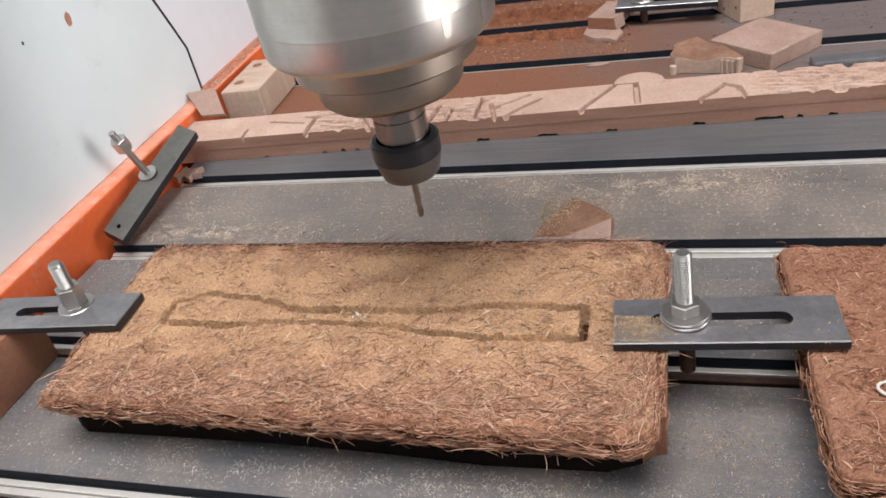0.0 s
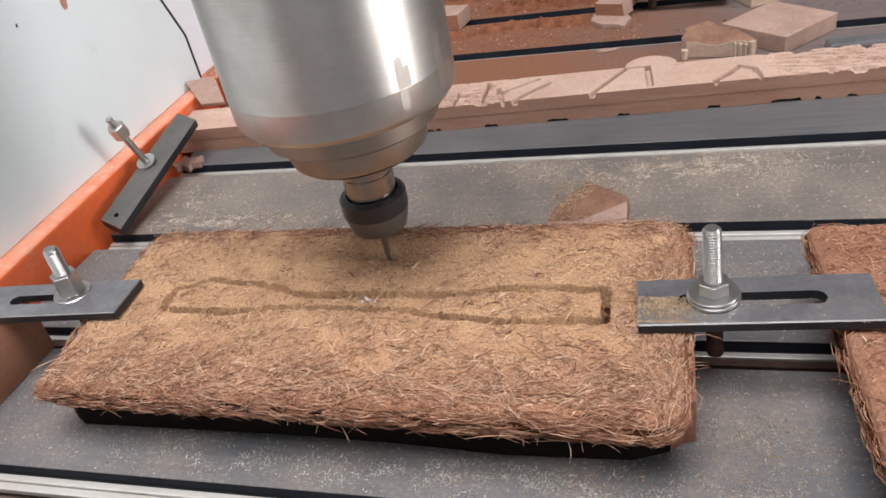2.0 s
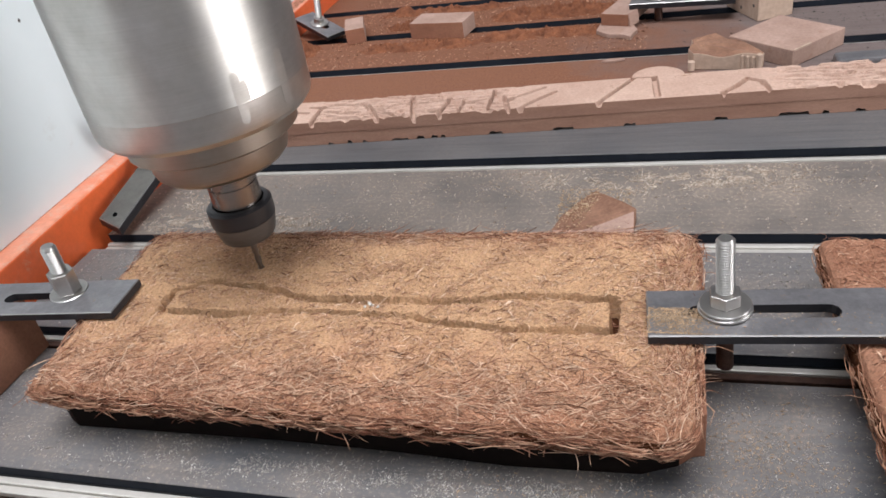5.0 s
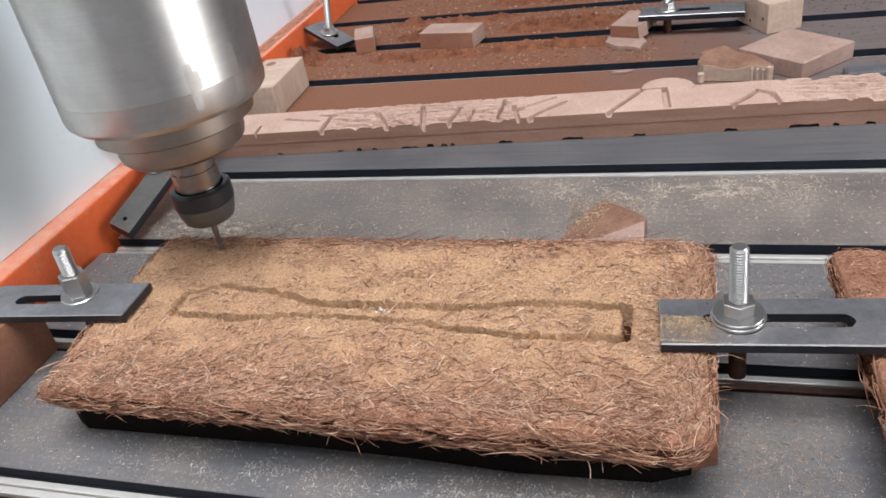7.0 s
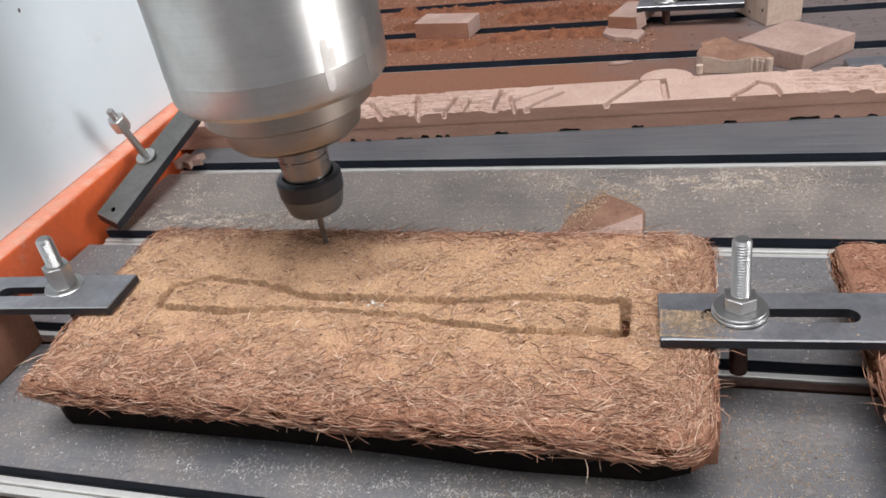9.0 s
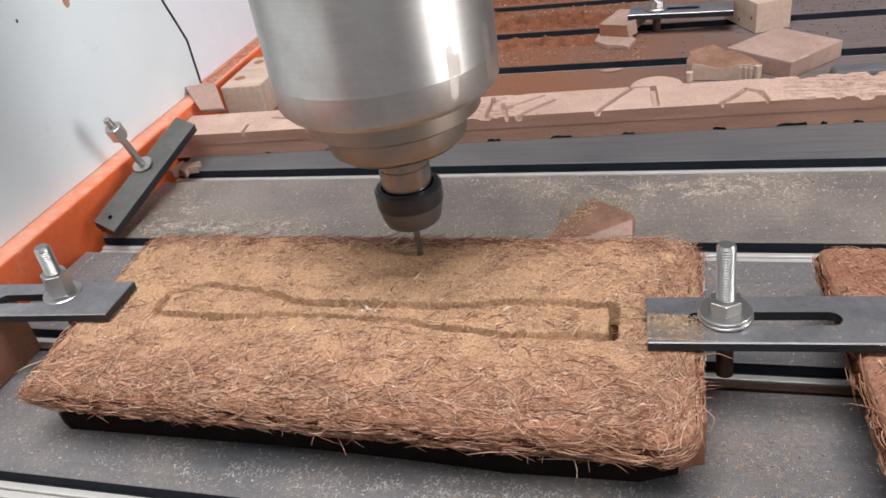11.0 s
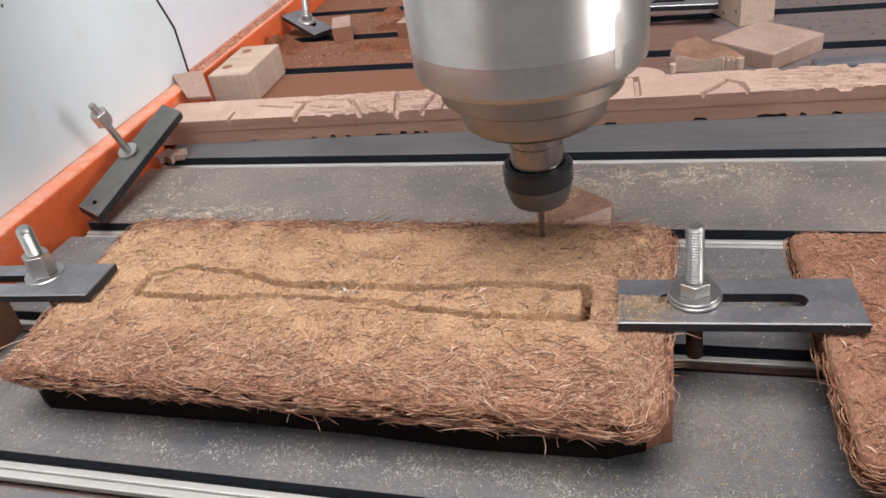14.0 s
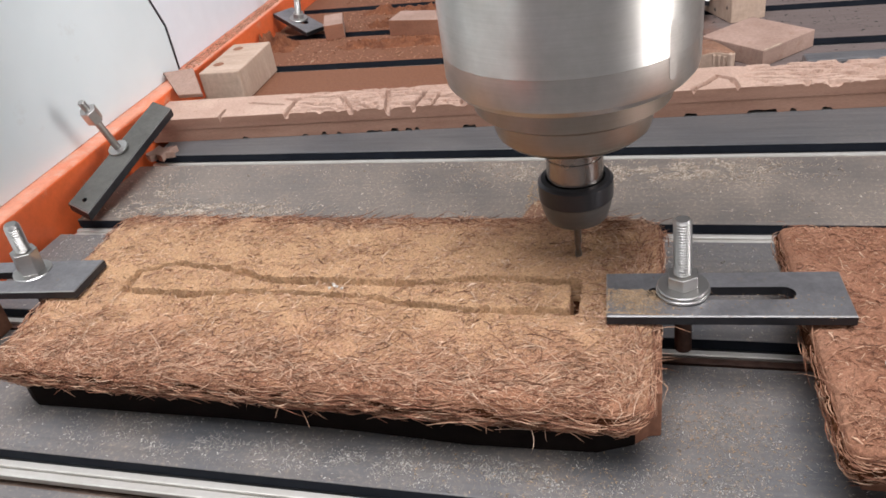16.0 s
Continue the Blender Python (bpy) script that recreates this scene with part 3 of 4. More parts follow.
    verts.append(np.array([[cx, cy, c.z0]]))
    v = np.concatenate(verts)
    quads = np.concatenate(faces).tolist()
    tris = [[int(prev[i]), count, int(prev[(i + 1) % len(prev)])] for i in range(len(prev))]
    me = bpy.data.meshes.new(name)
    me.from_pydata(v.tolist(), [], quads + tris)
    me.materials.append(mat)
    # The pad's sides take the darkened core, so the fibre gaps look shaded.
    me.materials.append(M_COIR_SHADE)
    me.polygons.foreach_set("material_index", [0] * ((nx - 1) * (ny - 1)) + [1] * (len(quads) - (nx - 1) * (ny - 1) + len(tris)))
    ob = new(name, me)
    ob.parent = parent
    return ob


def surface_strands(c, parent, count, seed, rim_bias=0.4, mat=M_FIBRE):
    """Fibres matted on the top, denser and darker towards the rim."""
    rng = np.random.default_rng(seed)
    u, v = rng.random(count), rng.random(count)
    pull = rng.random(count) < rim_bias
    side = rng.random(count)
    v = np.where(pull & (side < 0.45), np.abs(rng.normal(0, 0.11, count)), v)
    v = np.where(pull & (side >= 0.45) & (side < 0.7), 1 - np.abs(rng.normal(0, 0.07, count)), v)
    u = np.where(pull & (side >= 0.7), 1 - np.abs(rng.normal(0, 0.05, count)), u)
    u, v = np.clip(u, 0.004, 0.996), np.clip(v, 0.004, 0.996)
    x, y, z = c.top(u, v)
    ang = rng.normal(0, 0.75, count) + np.where(rng.random(count) < 0.35, rng.random(count) * 6.28, 0)
    ang = np.where(u > 0.95, rng.normal(1.5, 0.6, count), ang)
    head = np.stack([np.cos(ang), np.sin(ang), rng.normal(0, 0.05, count)], 1)
    front = np.clip(1.25 - 2.2 * v, 0.25, 1.1) + 0.5 * (u > 0.9)
    length = np.clip(rng.lognormal(-5.15, 0.6, count) * (0.55 + 0.6 * front), 0.0012, 0.028)
    radius = rng.uniform(0.00010, 0.00023, count)
    curl = rng.normal(0, 1.5, count)
    lift = np.abs(rng.normal(0, 0.00035, count)) * (length / 0.008)
    start = np.stack([x, y, z + 0.0003], 1) - head * (length * 0.5)[:, None]
    keep = rng.random(count) < (0.30 + 0.62 * front)
    if c.groove:
        d = np.full(count, 1.0)
        for s in (0.0, 0.25, 0.5, 0.75, 1.0):
            d = np.minimum(d, groove_distance(start[:, 0] + head[:, 0] * length * s, start[:, 1] + head[:, 1] * length * s))
        keep &= (d > 0.0019) | (rng.random(count) < 0.45)
    normal = np.tile(np.array([0.0, 0.0, 1.0]), (count, 1))
    inside = np.ones(count, bool)
    for s in (0.0, 1.0):
        ex, ey = start[:, 0] + head[:, 0] * length * s, start[:, 1] + head[:, 1] * length * s
        w = (ey - c.c[1][1]) / (c.c[0][1] - c.c[1][1])
        inside &= (w > 0.012) & (w < 0.988) & (ex > c.c[1][0] + (c.c[0][0] - c.c[1][0]) * w + 0.001) & (ex < c.c[3][0] + (c.c[2][0] - c.c[3][0]) * w - 0.001)
    k = keep & inside
    ob = strands("fibre_mat", mat, start[k], head[k], length[k], radius[k], curl[k], lift[k], normal[k], parent)
    return tagged(ob, "matted straw-brown coir fibres", kind="stuff")


def crumbs(c, parent, count, seed, mat=M_FIBRE):
    """Short pressed flecks of pith and fibre lying flat in the top."""
    rng = np.random.default_rng(seed)
    u, v = rng.uniform(0.01, 0.99, count), rng.uniform(0.01, 0.99, count)
    x, y, z = c.top(u, v)
    if c.groove:
        k = groove_distance(x, y) > 0.0025
        x, y, z, count = x[k], y[k], z[k], int(k.sum())
    a = rng.random(count) * 6.28
    head = np.stack([np.cos(a), np.sin(a), rng.normal(0, 0.2, count)], 1)
    length = np.clip(rng.lognormal(-6.4, 0.5, count), 0.0006, 0.005)
    normal = np.tile(np.array([0.0, 0.0, 1.0]), (count, 1))
    ob = strands("pith_layer", mat, np.stack([x, y, z + 0.0001], 1), head, length, length * rng.uniform(0.045, 0.105, count), rng.normal(0, 1.2, count), length * 0.12, normal, parent, 3)
    return tagged(ob, "pale pressed coir flecks", kind="stuff")


def rim_strands(c, parent, count, seed):
    """Fibres layered along the edges, some hanging loose."""
    rng = np.random.default_rng(seed)
    p = rng.random(count)
    u = np.where(p < 0.52, rng.random(count), np.where(p < 0.72, 1.0, np.where(p < 0.86, 0.0, rng.random(count))))
    v = np.where(p < 0.52, 0.0, np.where(p < 0.86, rng.random(count), 1.0))
    x, y, _ = c.plan(u, v)
    cx, cy = c.plan(np.array([0.5]), np.array([0.5]))[:2]
    e = 1e-3
    on_long = (p < 0.52) | (p >= 0.86)
    x2, y2, _ = c.plan(np.where(on_long, np.clip(u + e, 0, 1), u), np.where(on_long, v, np.clip(v + e, 0, 1)))
    x1, y1, _ = c.plan(np.where(on_long, np.clip(u - e, 0, 1), u), np.where(on_long, v, np.clip(v - e, 0, 1)))
    tx, ty = x2 - x1, y2 - y1
    n = np.hypot(tx, ty) + 1e-12
    tx, ty = tx / n, ty / n
    nx, ny = ty, -tx
    flip = np.where((x - cx) * nx + (y - cy) * ny < 0, -1, 1)
    nx, ny = nx * flip, ny * flip
    f = rng.beta(1.15, 0.95, count)
    z = c.z1 - 0.0015 - (c.z1 - c.z0 - 0.0004) * f
    bulge = 0.0012 * np.sin(math.pi * f) - 0.0030 * f * f + rng.normal(0.0001, 0.0009, count)
    normal = np.stack([nx, ny, np.full(count, 0.15)], 1)
    slope = rng.normal(0, 0.09, count)
    side = np.where(rng.random(count) < 0.5, 1, -1)
    head = np.stack([tx * side, ty * side, slope], 1)
    head /= np.linalg.norm(head, axis=1, keepdims=True)
    length = np.clip(rng.lognormal(-5.0, 0.5, count), 0.003, 0.020)
    radius = rng.uniform(0.00010, 0.00025, count)
    along = np.where(on_long, u * c.w, v * c.h)
    reach = np.where(on_long, np.minimum(u, 1 - u) * c.w, np.minimum(v, 1 - v) * c.h)
    length = np.minimum(length, 0.0035 + 0.6 * reach)
    clump = np.array([noise.noise((float(s) * 75 + seed, float(h) * 330, 2.0)) + 0.5 * noise.noise((float(s) * 190, float(h) * 800 + seed, 5.0)) for s, h in zip(along, z)])
    wild = rng.random(count) < 0.004
    curl = np.where(wild, rng.normal(0, 1.6, count), rng.normal(0, 0.30, count))
    lift = np.abs(rng.normal(0, np.where(wild, 0.0014, 0.0007), count))
    start = np.stack([x + nx * bulge, y + ny * bulge, z], 1) - head * (length * 0.5)[:, None]
    k = clump > rng.normal(-0.05, 0.09, count) + 0.20 * np.exp(-((f - 0.33) / 0.16) ** 2)
    low_end = z + slope * length * 0.5 - np.abs(slope) * length * 0.5 - 0.25 * np.abs(curl) * length * (np.abs(curl) > 0.3)
    k &= (low_end > c.z0 - 0.0012) | (rng.random(count) < 0.06)
    bury = np.where(clump[k] < 0.12, 0.0005, -0.0001)
    start = start[k] - normal[k] * bury[:, None]
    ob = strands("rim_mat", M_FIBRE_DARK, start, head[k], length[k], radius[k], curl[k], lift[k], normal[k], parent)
    return tagged(ob, "dark brown layered coir fibres along the rim", kind="stuff")


def back_strands(c, parent, count, seed):
    """Dark red-brown fibres lying along the margins of the top."""
    rng = np.random.default_rng(seed)
    p = rng.random(count)
    u = np.where(p < 0.32, rng.random(count), np.where(p < 0.48, 1 - np.abs(rng.normal(0, 0.03, count)), rng.random(count)))
    v = np.where(p < 0.32, 1 - np.abs(rng.normal(0, 0.04, count)), np.where(p < 0.48, rng.random(count), np.abs(rng.normal(0, 0.09, count))))
    u, v = np.where((p >= 0.32) & (p < 0.48), np.clip(u, 0.945, 0.99), np.clip(u, 0.03, 0.94)), np.clip(v, 0.012, 0.972)
    x, y, z = c.top(u, v)
    ang = rng.normal(0, 0.28, count) + np.where(u > 0.942, 1.5, 0.0)
    head = np.stack([np.cos(ang), np.sin(ang), rng.normal(0, 0.04, count)], 1)
    length = np.clip(rng.lognormal(-4.9, 0.5, count), 0.003, 0.020)
    start = np.stack([x, y, z + 0.0003], 1) - head * (length * 0.5)[:, None]
    # The dark fibre tone also stands in for dimmer light on these margins.
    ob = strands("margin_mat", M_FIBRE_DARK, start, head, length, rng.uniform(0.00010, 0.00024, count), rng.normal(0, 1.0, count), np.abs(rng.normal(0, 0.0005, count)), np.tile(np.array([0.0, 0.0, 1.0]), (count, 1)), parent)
    return tagged(ob, "red-brown coir fibres along the margins", kind="stuff")


def curls(c, parent, count, seed):
    """Long pale fibres curling loosely over the near half of the top."""
    rng = np.random.default_rng(seed)
    u, v = rng.uniform(0.05, 0.91, count), np.clip(np.abs(rng.normal(0.10, 0.16, count)), 0.03, 0.9)
    x, y, z = c.top(u, v)
    ang = rng.random(count) * 6.28
    head = np.stack([np.cos(ang), 0.6 * np.sin(ang), np.zeros(count)], 1)
    head /= np.linalg.norm(head, axis=1, keepdims=True)
    length = np.clip(rng.lognormal(-4.6, 0.4, count), 0.005, 0.022)
    start = np.stack([x, np.maximum(y, c.c[1][1] + 0.006), z + 0.0004], 1) - head * (length * 0.3)[:, None]
    start[:, 1] = np.maximum(start[:, 1], c.c[1][1] + 0.004)
    ob = strands("curl_layer", M_FIBRE, start, head, length, rng.uniform(0.00012, 0.00026, count), rng.normal(0, 2.0, count), np.abs(rng.normal(0, 0.0005, count)), np.tile(np.array([0.0, 0.0, 1.0]), (count, 1)), parent, 8)
    return tagged(ob, "long pale coir fibres curling on the top", kind="stuff")


def loose_ends(c, parent, count, seed):
    """Single long fibres that stick out of the front edge and stand up from the top."""
    rng = np.random.default_rng(seed)
    u = rng.random(count)
    x, y, _ = c.plan(u, np.zeros(count))
    z = rng.uniform(c.z0 + 0.001, c.z0 + 0.005, count)
    head = np.stack([rng.normal(0, 0.8, count), -np.abs(rng.normal(0.5, 0.3, count)), rng.normal(-0.35, 0.3, count)], 1)
    head /= np.linalg.norm(head, axis=1, keepdims=True)
    length = rng.uniform(0.003, 0.008, count)
    normal = np.cross(head, np.tile(np.array([1.0, 0.2, 0.1]), (count, 1)))
    normal /= np.linalg.norm(normal, axis=1, keepdims=True)
    ob = strands("fibre_fringe", M_FIBRE, np.stack([x, y + 0.001, z], 1), head, length, rng.uniform(0.0001, 0.0002, count), rng.normal(0, 0.9, count), np.zeros(count), normal, parent)
    return tagged(ob, "loose pale coir fibres sticking out", kind="stuff")


pad = thing("coir_block", pose(0, 0, 0), "pressed brown coconut fibre block with a routed handle-shaped groove, clamped down", "fibre block")
c1 = Coir((0.0890, 0.0470), (0.0985, -0.0815), (0.3935, 0.0480), (0.3890, -0.0855), 0.0235, 0.0355, 0.012, True)
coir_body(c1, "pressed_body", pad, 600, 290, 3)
surface_strands(c1, pad, 8200, 5, 0.5)
rim_strands(c1, pad, 26000, 6)
back_strands(c1, pad, 3000, 9)
loose_ends(c1, pad, 16, 7)
crumbs(c1, pad, 24000, 8)
curls(c1, pad, 520, 10)

hang = np.array([(0.2440, -0.0805, 0.0243), (0.2500, -0.0810, 0.0240), (0.2560, -0.0812, 0.0240), (0.3460, -0.0838, 0.0238)])
aim = np.array([(-0.6, -0.5, -0.55), (0.7, -0.35, -0.6), (0.5, -0.45, -0.7), (0.75, -0.45, -0.35)])
aim /= np.linalg.norm(aim, axis=1, keepdims=True)
across = np.cross(aim, np.tile(np.array([1.0, 0.2, 0.1]), (4, 1)))
across /= np.linalg.norm(across, axis=1, keepdims=True)
tagged(strands("hanging_fibre", M_FIBRE, hang, aim, np.array([0.008, 0.012, 0.010, 0.011]), np.full(4, 0.00022), np.array([0.5, -0.4, 0.6, -1.2]), np.zeros(4), across, pad), "loose fibres hanging below the front rim", kind="stuff")

pad2 = thing("coir_block", pose(0, 0, 0), "pressed brown coconut fibre block with frayed edges beside the clamp", "fibre block")
c2 = Coir((0.4455, 0.0440), (0.4520, -0.0950), (0.740, 0.0440), (0.742, -0.0960), 0.0195, 0.0345, 0.014, False)
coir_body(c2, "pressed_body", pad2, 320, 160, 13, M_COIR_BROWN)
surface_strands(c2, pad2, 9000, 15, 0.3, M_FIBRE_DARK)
rim_strands(c2, pad2, 10000, 16)
crumbs(c2, pad2, 16000, 18, M_FIBRE_DARK)
curls(c2, pad2, 350, 19)

# boards under the coir
def backing_board(outline, h):
    """A board; up to x 0.386 the shade on its front edge is put into the colour."""
    bm = prism(outline, 0.0002, h, 0.0005)
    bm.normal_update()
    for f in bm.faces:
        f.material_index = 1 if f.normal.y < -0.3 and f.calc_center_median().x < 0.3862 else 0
    return tagged(link_mesh("backing_board", bm, (M_MDF_RED, M_BOARD_SHADE)), "red-brown fibreboard backing board under the coir block", "board")


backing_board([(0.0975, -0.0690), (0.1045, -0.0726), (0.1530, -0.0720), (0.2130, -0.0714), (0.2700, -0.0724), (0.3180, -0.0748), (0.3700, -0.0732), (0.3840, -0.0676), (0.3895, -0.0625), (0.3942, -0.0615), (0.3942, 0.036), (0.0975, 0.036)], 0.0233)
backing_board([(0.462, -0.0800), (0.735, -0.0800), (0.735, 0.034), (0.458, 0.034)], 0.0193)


# ---- clamps and bolts ----
def slotted_bar(length, width, thick, slot0, slot1, slot_w):
    """A flat bar along x from 0 with a round-ended slot through it."""
    bm = bmesh.new()
    n = 8
    r = slot_w / 2
    inner = [(slot1 - r + r * math.cos(a), r * math.sin(a)) for a in [math.pi * (-0.5 + i / n) for i in range(n + 1)]]
    inner += [(slot0 + r + r * math.cos(a), r * math.sin(a)) for a in [math.pi * (0.5 + i / n) for i in range(n + 1)]]
    w = width / 2
    b = 0.0005
    rings = []
    for z, inset in ((0, 0), (thick - b, 0), (thick, b)):
        outer = [(inset, -w + inset), (length - inset, -w + inset), (length - inset, w - inset), (inset, w - inset)]
        rings.append([bm.verts.new((x, y, z)) for x, y in outer])
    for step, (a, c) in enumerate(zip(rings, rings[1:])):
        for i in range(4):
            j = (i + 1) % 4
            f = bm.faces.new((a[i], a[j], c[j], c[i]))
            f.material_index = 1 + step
    holes = []
    for z in (0, thick):
        holes.append([bm.verts.new((x, y, z)) for x, y in inner])
    m = len(inner)
    for i in range(m):
        j = (i + 1) % m
        f = bm.faces.new((holes[0][j], holes[0][i], holes[1][i], holes[1][j]))
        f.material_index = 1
    for outer, hole in ((rings[0], holes[0]), (rings[2], holes[1])):
        edges = []
        for loop in (outer, hole):
            for i in range(len(loop)):
                e = bm.edges.get((loop[i], loop[(i + 1) % len(loop)])) or bm.edges.new((loop[i], loop[(i + 1) % len(loop)]))
                edges.append(e)
        bmesh.ops.triangle_fill(bm, use_beauty=True, edges=edges)
    bmesh.ops.recalc_face_normals(bm, faces=bm.faces[:])
    return bm


def thread(radius, z0, z1, pitch=0.00125, sides=16):
    """A threaded rod: a fine ridge every pitch, with a chamfered tip."""
    prof = [(0, z0), (radius * 0.9, z0)]
    z = z0 + 0.0002
    while z < z1 - 0.0012:
        prof += [(radius * 0.84, z), (radius, z + pitch * 0.5)]
        z += pitch
    prof += [(radius * 0.86, z1 - 0.0006), (radius * 0.74, z1), (0, z1)]
    return lathe(prof, sides)


def washer(r, r0, z0, t):
    return lathe([(r0, z0), (r * 0.97, z0), (r, z0 + t * 0.3), (r, z0 + t * 0.75), (r * 0.96, z0 + t), (r0, z0 + t), (r0, z0)], 40)


def bolt(m, label, rod_r, low, high, nut_r, nut_h, wash_r, stack=1, wash_h=0.0016):
    e = thing("clamp_bolt", m, label, "bolt", "clamp bolts")
    smooth_by_angle(part("threaded_rod", thread(rod_r, 0.0, high), M_ZINC, e), 28)
    smooth_by_angle(part("shank", lathe([(0, low), (rod_r * 0.95, low), (rod_r * 0.95, 0.0002), (0, 0.0002)], 20), M_BROWN_SHADE, e, "brown shank with the shade below the clamp in its colour"), 40)
    z = 0.0002
    for i in range(stack):
        smooth_by_angle(part("washer", washer(wash_r * (1 - 0.04 * i), rod_r, z, wash_h), M_ZINC, e), 30)
        z += wash_h + 0.0001
    part("nut", hexagon(nut_r, z, z + nut_h), M_ZINC, e)
    return e


def clamp(m, label, args, top, edge, skew=0.0):
    """A slotted bar; skew slants its two ends."""
    e = thing("clamp_bar", m, label, "clamp", "hold-down clamps")
    bm = slotted_bar(*args)
    for q in bm.verts:
        q.co.x += skew * q.co.y
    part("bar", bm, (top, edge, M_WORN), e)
    return e


CLAMP_Z = 0.0368
clamp(pose(0.3715, -0.0232, CLAMP_Z, 0, 0, 3.4), "dark blued steel slotted clamp bar with sawdust pressing on coir", (0.0925, 0.0300, 0.0042, 0.016, 0.0735, 0.0085), M_CLAMP, M_CLAMP_SHADE)
bolt(pose(0.4020, -0.0200, CLAMP_Z + 0.0043, 0, -2, 0), "zinc plated threaded bolt with hexagon nut and wide washer", 0.0037, -0.030, 0.0345, 0.0066, 0.0056, 0.0107, 2, 0.0016)
clamp(pose(0.0220, -0.0268, 0.0363, 0, -0.6, 3.6), "dark steel slotted clamp bar holding the coir block", (0.0930, 0.0280, 0.0042, 0.0200, 0.0600, 0.0075), M_CLAMP, M_CLAMP_SHADE)
bolt(pose(0.0785, -0.0190, 0.0408, 2, 3.5, 0), "leaning zinc plated threaded bolt with tall hexagon nut", 0.0040, -0.050, 0.0300, 0.0068, 0.0125, 0.0098, 1, 0.0012)

# block under the outer end of the clamp
tagged(link_mesh("packing_block", box(0.0005, 0.0425, -0.1200, -0.0165, 0.0002, 0.0355, 0.0008), (M_MDF_RED,)), "brown fibreboard packing block under the clamp bar", "wood block")


def from_corners(low, high, thick, width):
    """Pose of a bar lying from one point to another, its top up."""
    a, b = Vector(low), Vector(high)
    x = (b - a).normalized()
    y = Vector((0, 0, 1)).cross(x).normalized()
    z = x.cross(y)
    return Matrix.Translation(a) @ Matrix((x, y, z)).transposed().to_4x4(), (b - a).length


m, ln = from_corners((0.0110, 0.0945, 0.0060), (0.0105, 0.2190, 0.0287), 0.0065, 0.022)
clamp(m @ pose(0, 0, 0.001, 5, 0, 0), "worn grey steel clamp bar tilted over the timber end", (ln, 0.0205, 0.0065, 0.007, 0.011, 0.0036), M_CLAMP_OLD, M_CLAMP_SHADE, 0.42)
lean = m @ pose(0.066, 0.0040, 0.0092, 0, -12, 0)
e = thing("clamp_bolt", lean, "leaning plated rod with a hexagon nut near its tip", "bolt", "clamp bolts")
smooth_by_angle(part("rod", lathe([(0, -0.012), (0.0026, -0.012), (0.0026, 0.047), (0.0022, 0.048), (0, 0.048)], 20), M_ZINC, e), 40)
smooth_by_angle(part("washer", washer(0.0075, 0.0026, 0.0002, 0.0013), M_ZINC, e), 30)
part("nut", hexagon(0.0062, 0.030, 0.0405), M_ZINC, e)


# ---- carved timber bar ----
TIMBER_U0 = -0.0275


def bar_top():
    """Fine grid top of the bar with routed channels and torn patches."""
    L, W, H = 0.72, 0.041, 0.0203
    nx, ny = 1100, 64
    u, v = np.meshgrid(np.linspace(TIMBER_U0, L, nx), np.linspace(0, W, ny), indexing="ij")
    z = np.full(u.shape, H)
    shapes = [((0.316, -0.002), (0.344, 0.043), 0.0022), ((0.344, 0.041), (0.357, 0.041), 0.0022), ((0.357, 0.041), (0.358, 0.004), 0.0024),
              ((0.402, 0.002), (0.411, 0.011), 0.0026), ((0.411, 0.011), (0.420, 0.023), 0.0024), ((0.420, 0.023), (0.429, 0.017), 0.0023), ((0.429, 0.017), (0.431, 0.002), 0.0024)]
    gouges = [((0.0951, -0.002), (0.0948, 0.0277), 0.0023), ((0.1336, 0.030), (0.1507, -0.004), 0.0024), ((0.1705, 0.036), (0.1792, -0.004), 0.0022), ((0.2030, 0.030), (0.1986, -0.003), 0.0022),
              ((0.2151, 0.022), (0.2138, 0.0014), 0.0017), ((0.2370, 0.036), (0.2361, 0.0029), 0.0019), ((0.2458, 0.024), (0.2520, -0.003), 0.0019), ((0.0385, -0.002), (0.0370, 0.014), 0.0013)]
    passes = [((0.055, 0.0258), (0.0863, 0.0183), 0.0017), ((0.1022, 0.0065), (0.1427, 0.0035), 0.0017), ((0.1001, 0.0188), (0.1312, 0.014), 0.0017), ((0.0848, 0.0293), (0.1288, 0.0304), 0.0017),
              ((0.1443, 0.0120), (0.1699, 0.0035), 0.0017), ((0.1468, 0.0172), (0.1694, 0.0251), 0.0019), ((0.174, 0.0223), (0.2019, 0.0245), 0.0018),
              ((0.1791, 0.0076), (0.1972, 0.0074), 0.0018), ((0.2056, 0.0127), (0.2315, 0.0213), 0.0016), ((0.2449, 0.0139), (0.2757, 0.0348), 0.0019), ((0.2574, -0.003), (0.2845, 0.0252), 0.0021)]
    waver = np.array([noise.noise((float(q) * 90, 1.0, 0)) for q in u[:, 0]])[:, None] * 0.0016
    for cuts, depth in ((shapes, 0.0042), (gouges, 0.0046), (passes, 0.0044)):
        for (ax, ay), (bx, by), w in cuts:
            dx, dy = bx - ax, by - ay
            vv = v if cuts is shapes else v + waver
            t = np.clip(((u - ax) * dx + (vv - ay) * dy) / (dx * dx + dy * dy), 0, 1)
            d = np.hypot(u - ax - t * dx, vv - ay - t * dy)
            z = np.minimum(z, H - depth * np.clip((w - d) / 0.0007, 0, 1))
    rag = np.array([[noise.noise((float(u[i, 0]) * 70, float(v[0, j]) * 330, 3)) + 0.5 * noise.noise((float(u[i, 0]) * 190, float(v[0, j]) * 500, 7)) for j in range(ny)] for i in range(nx)])
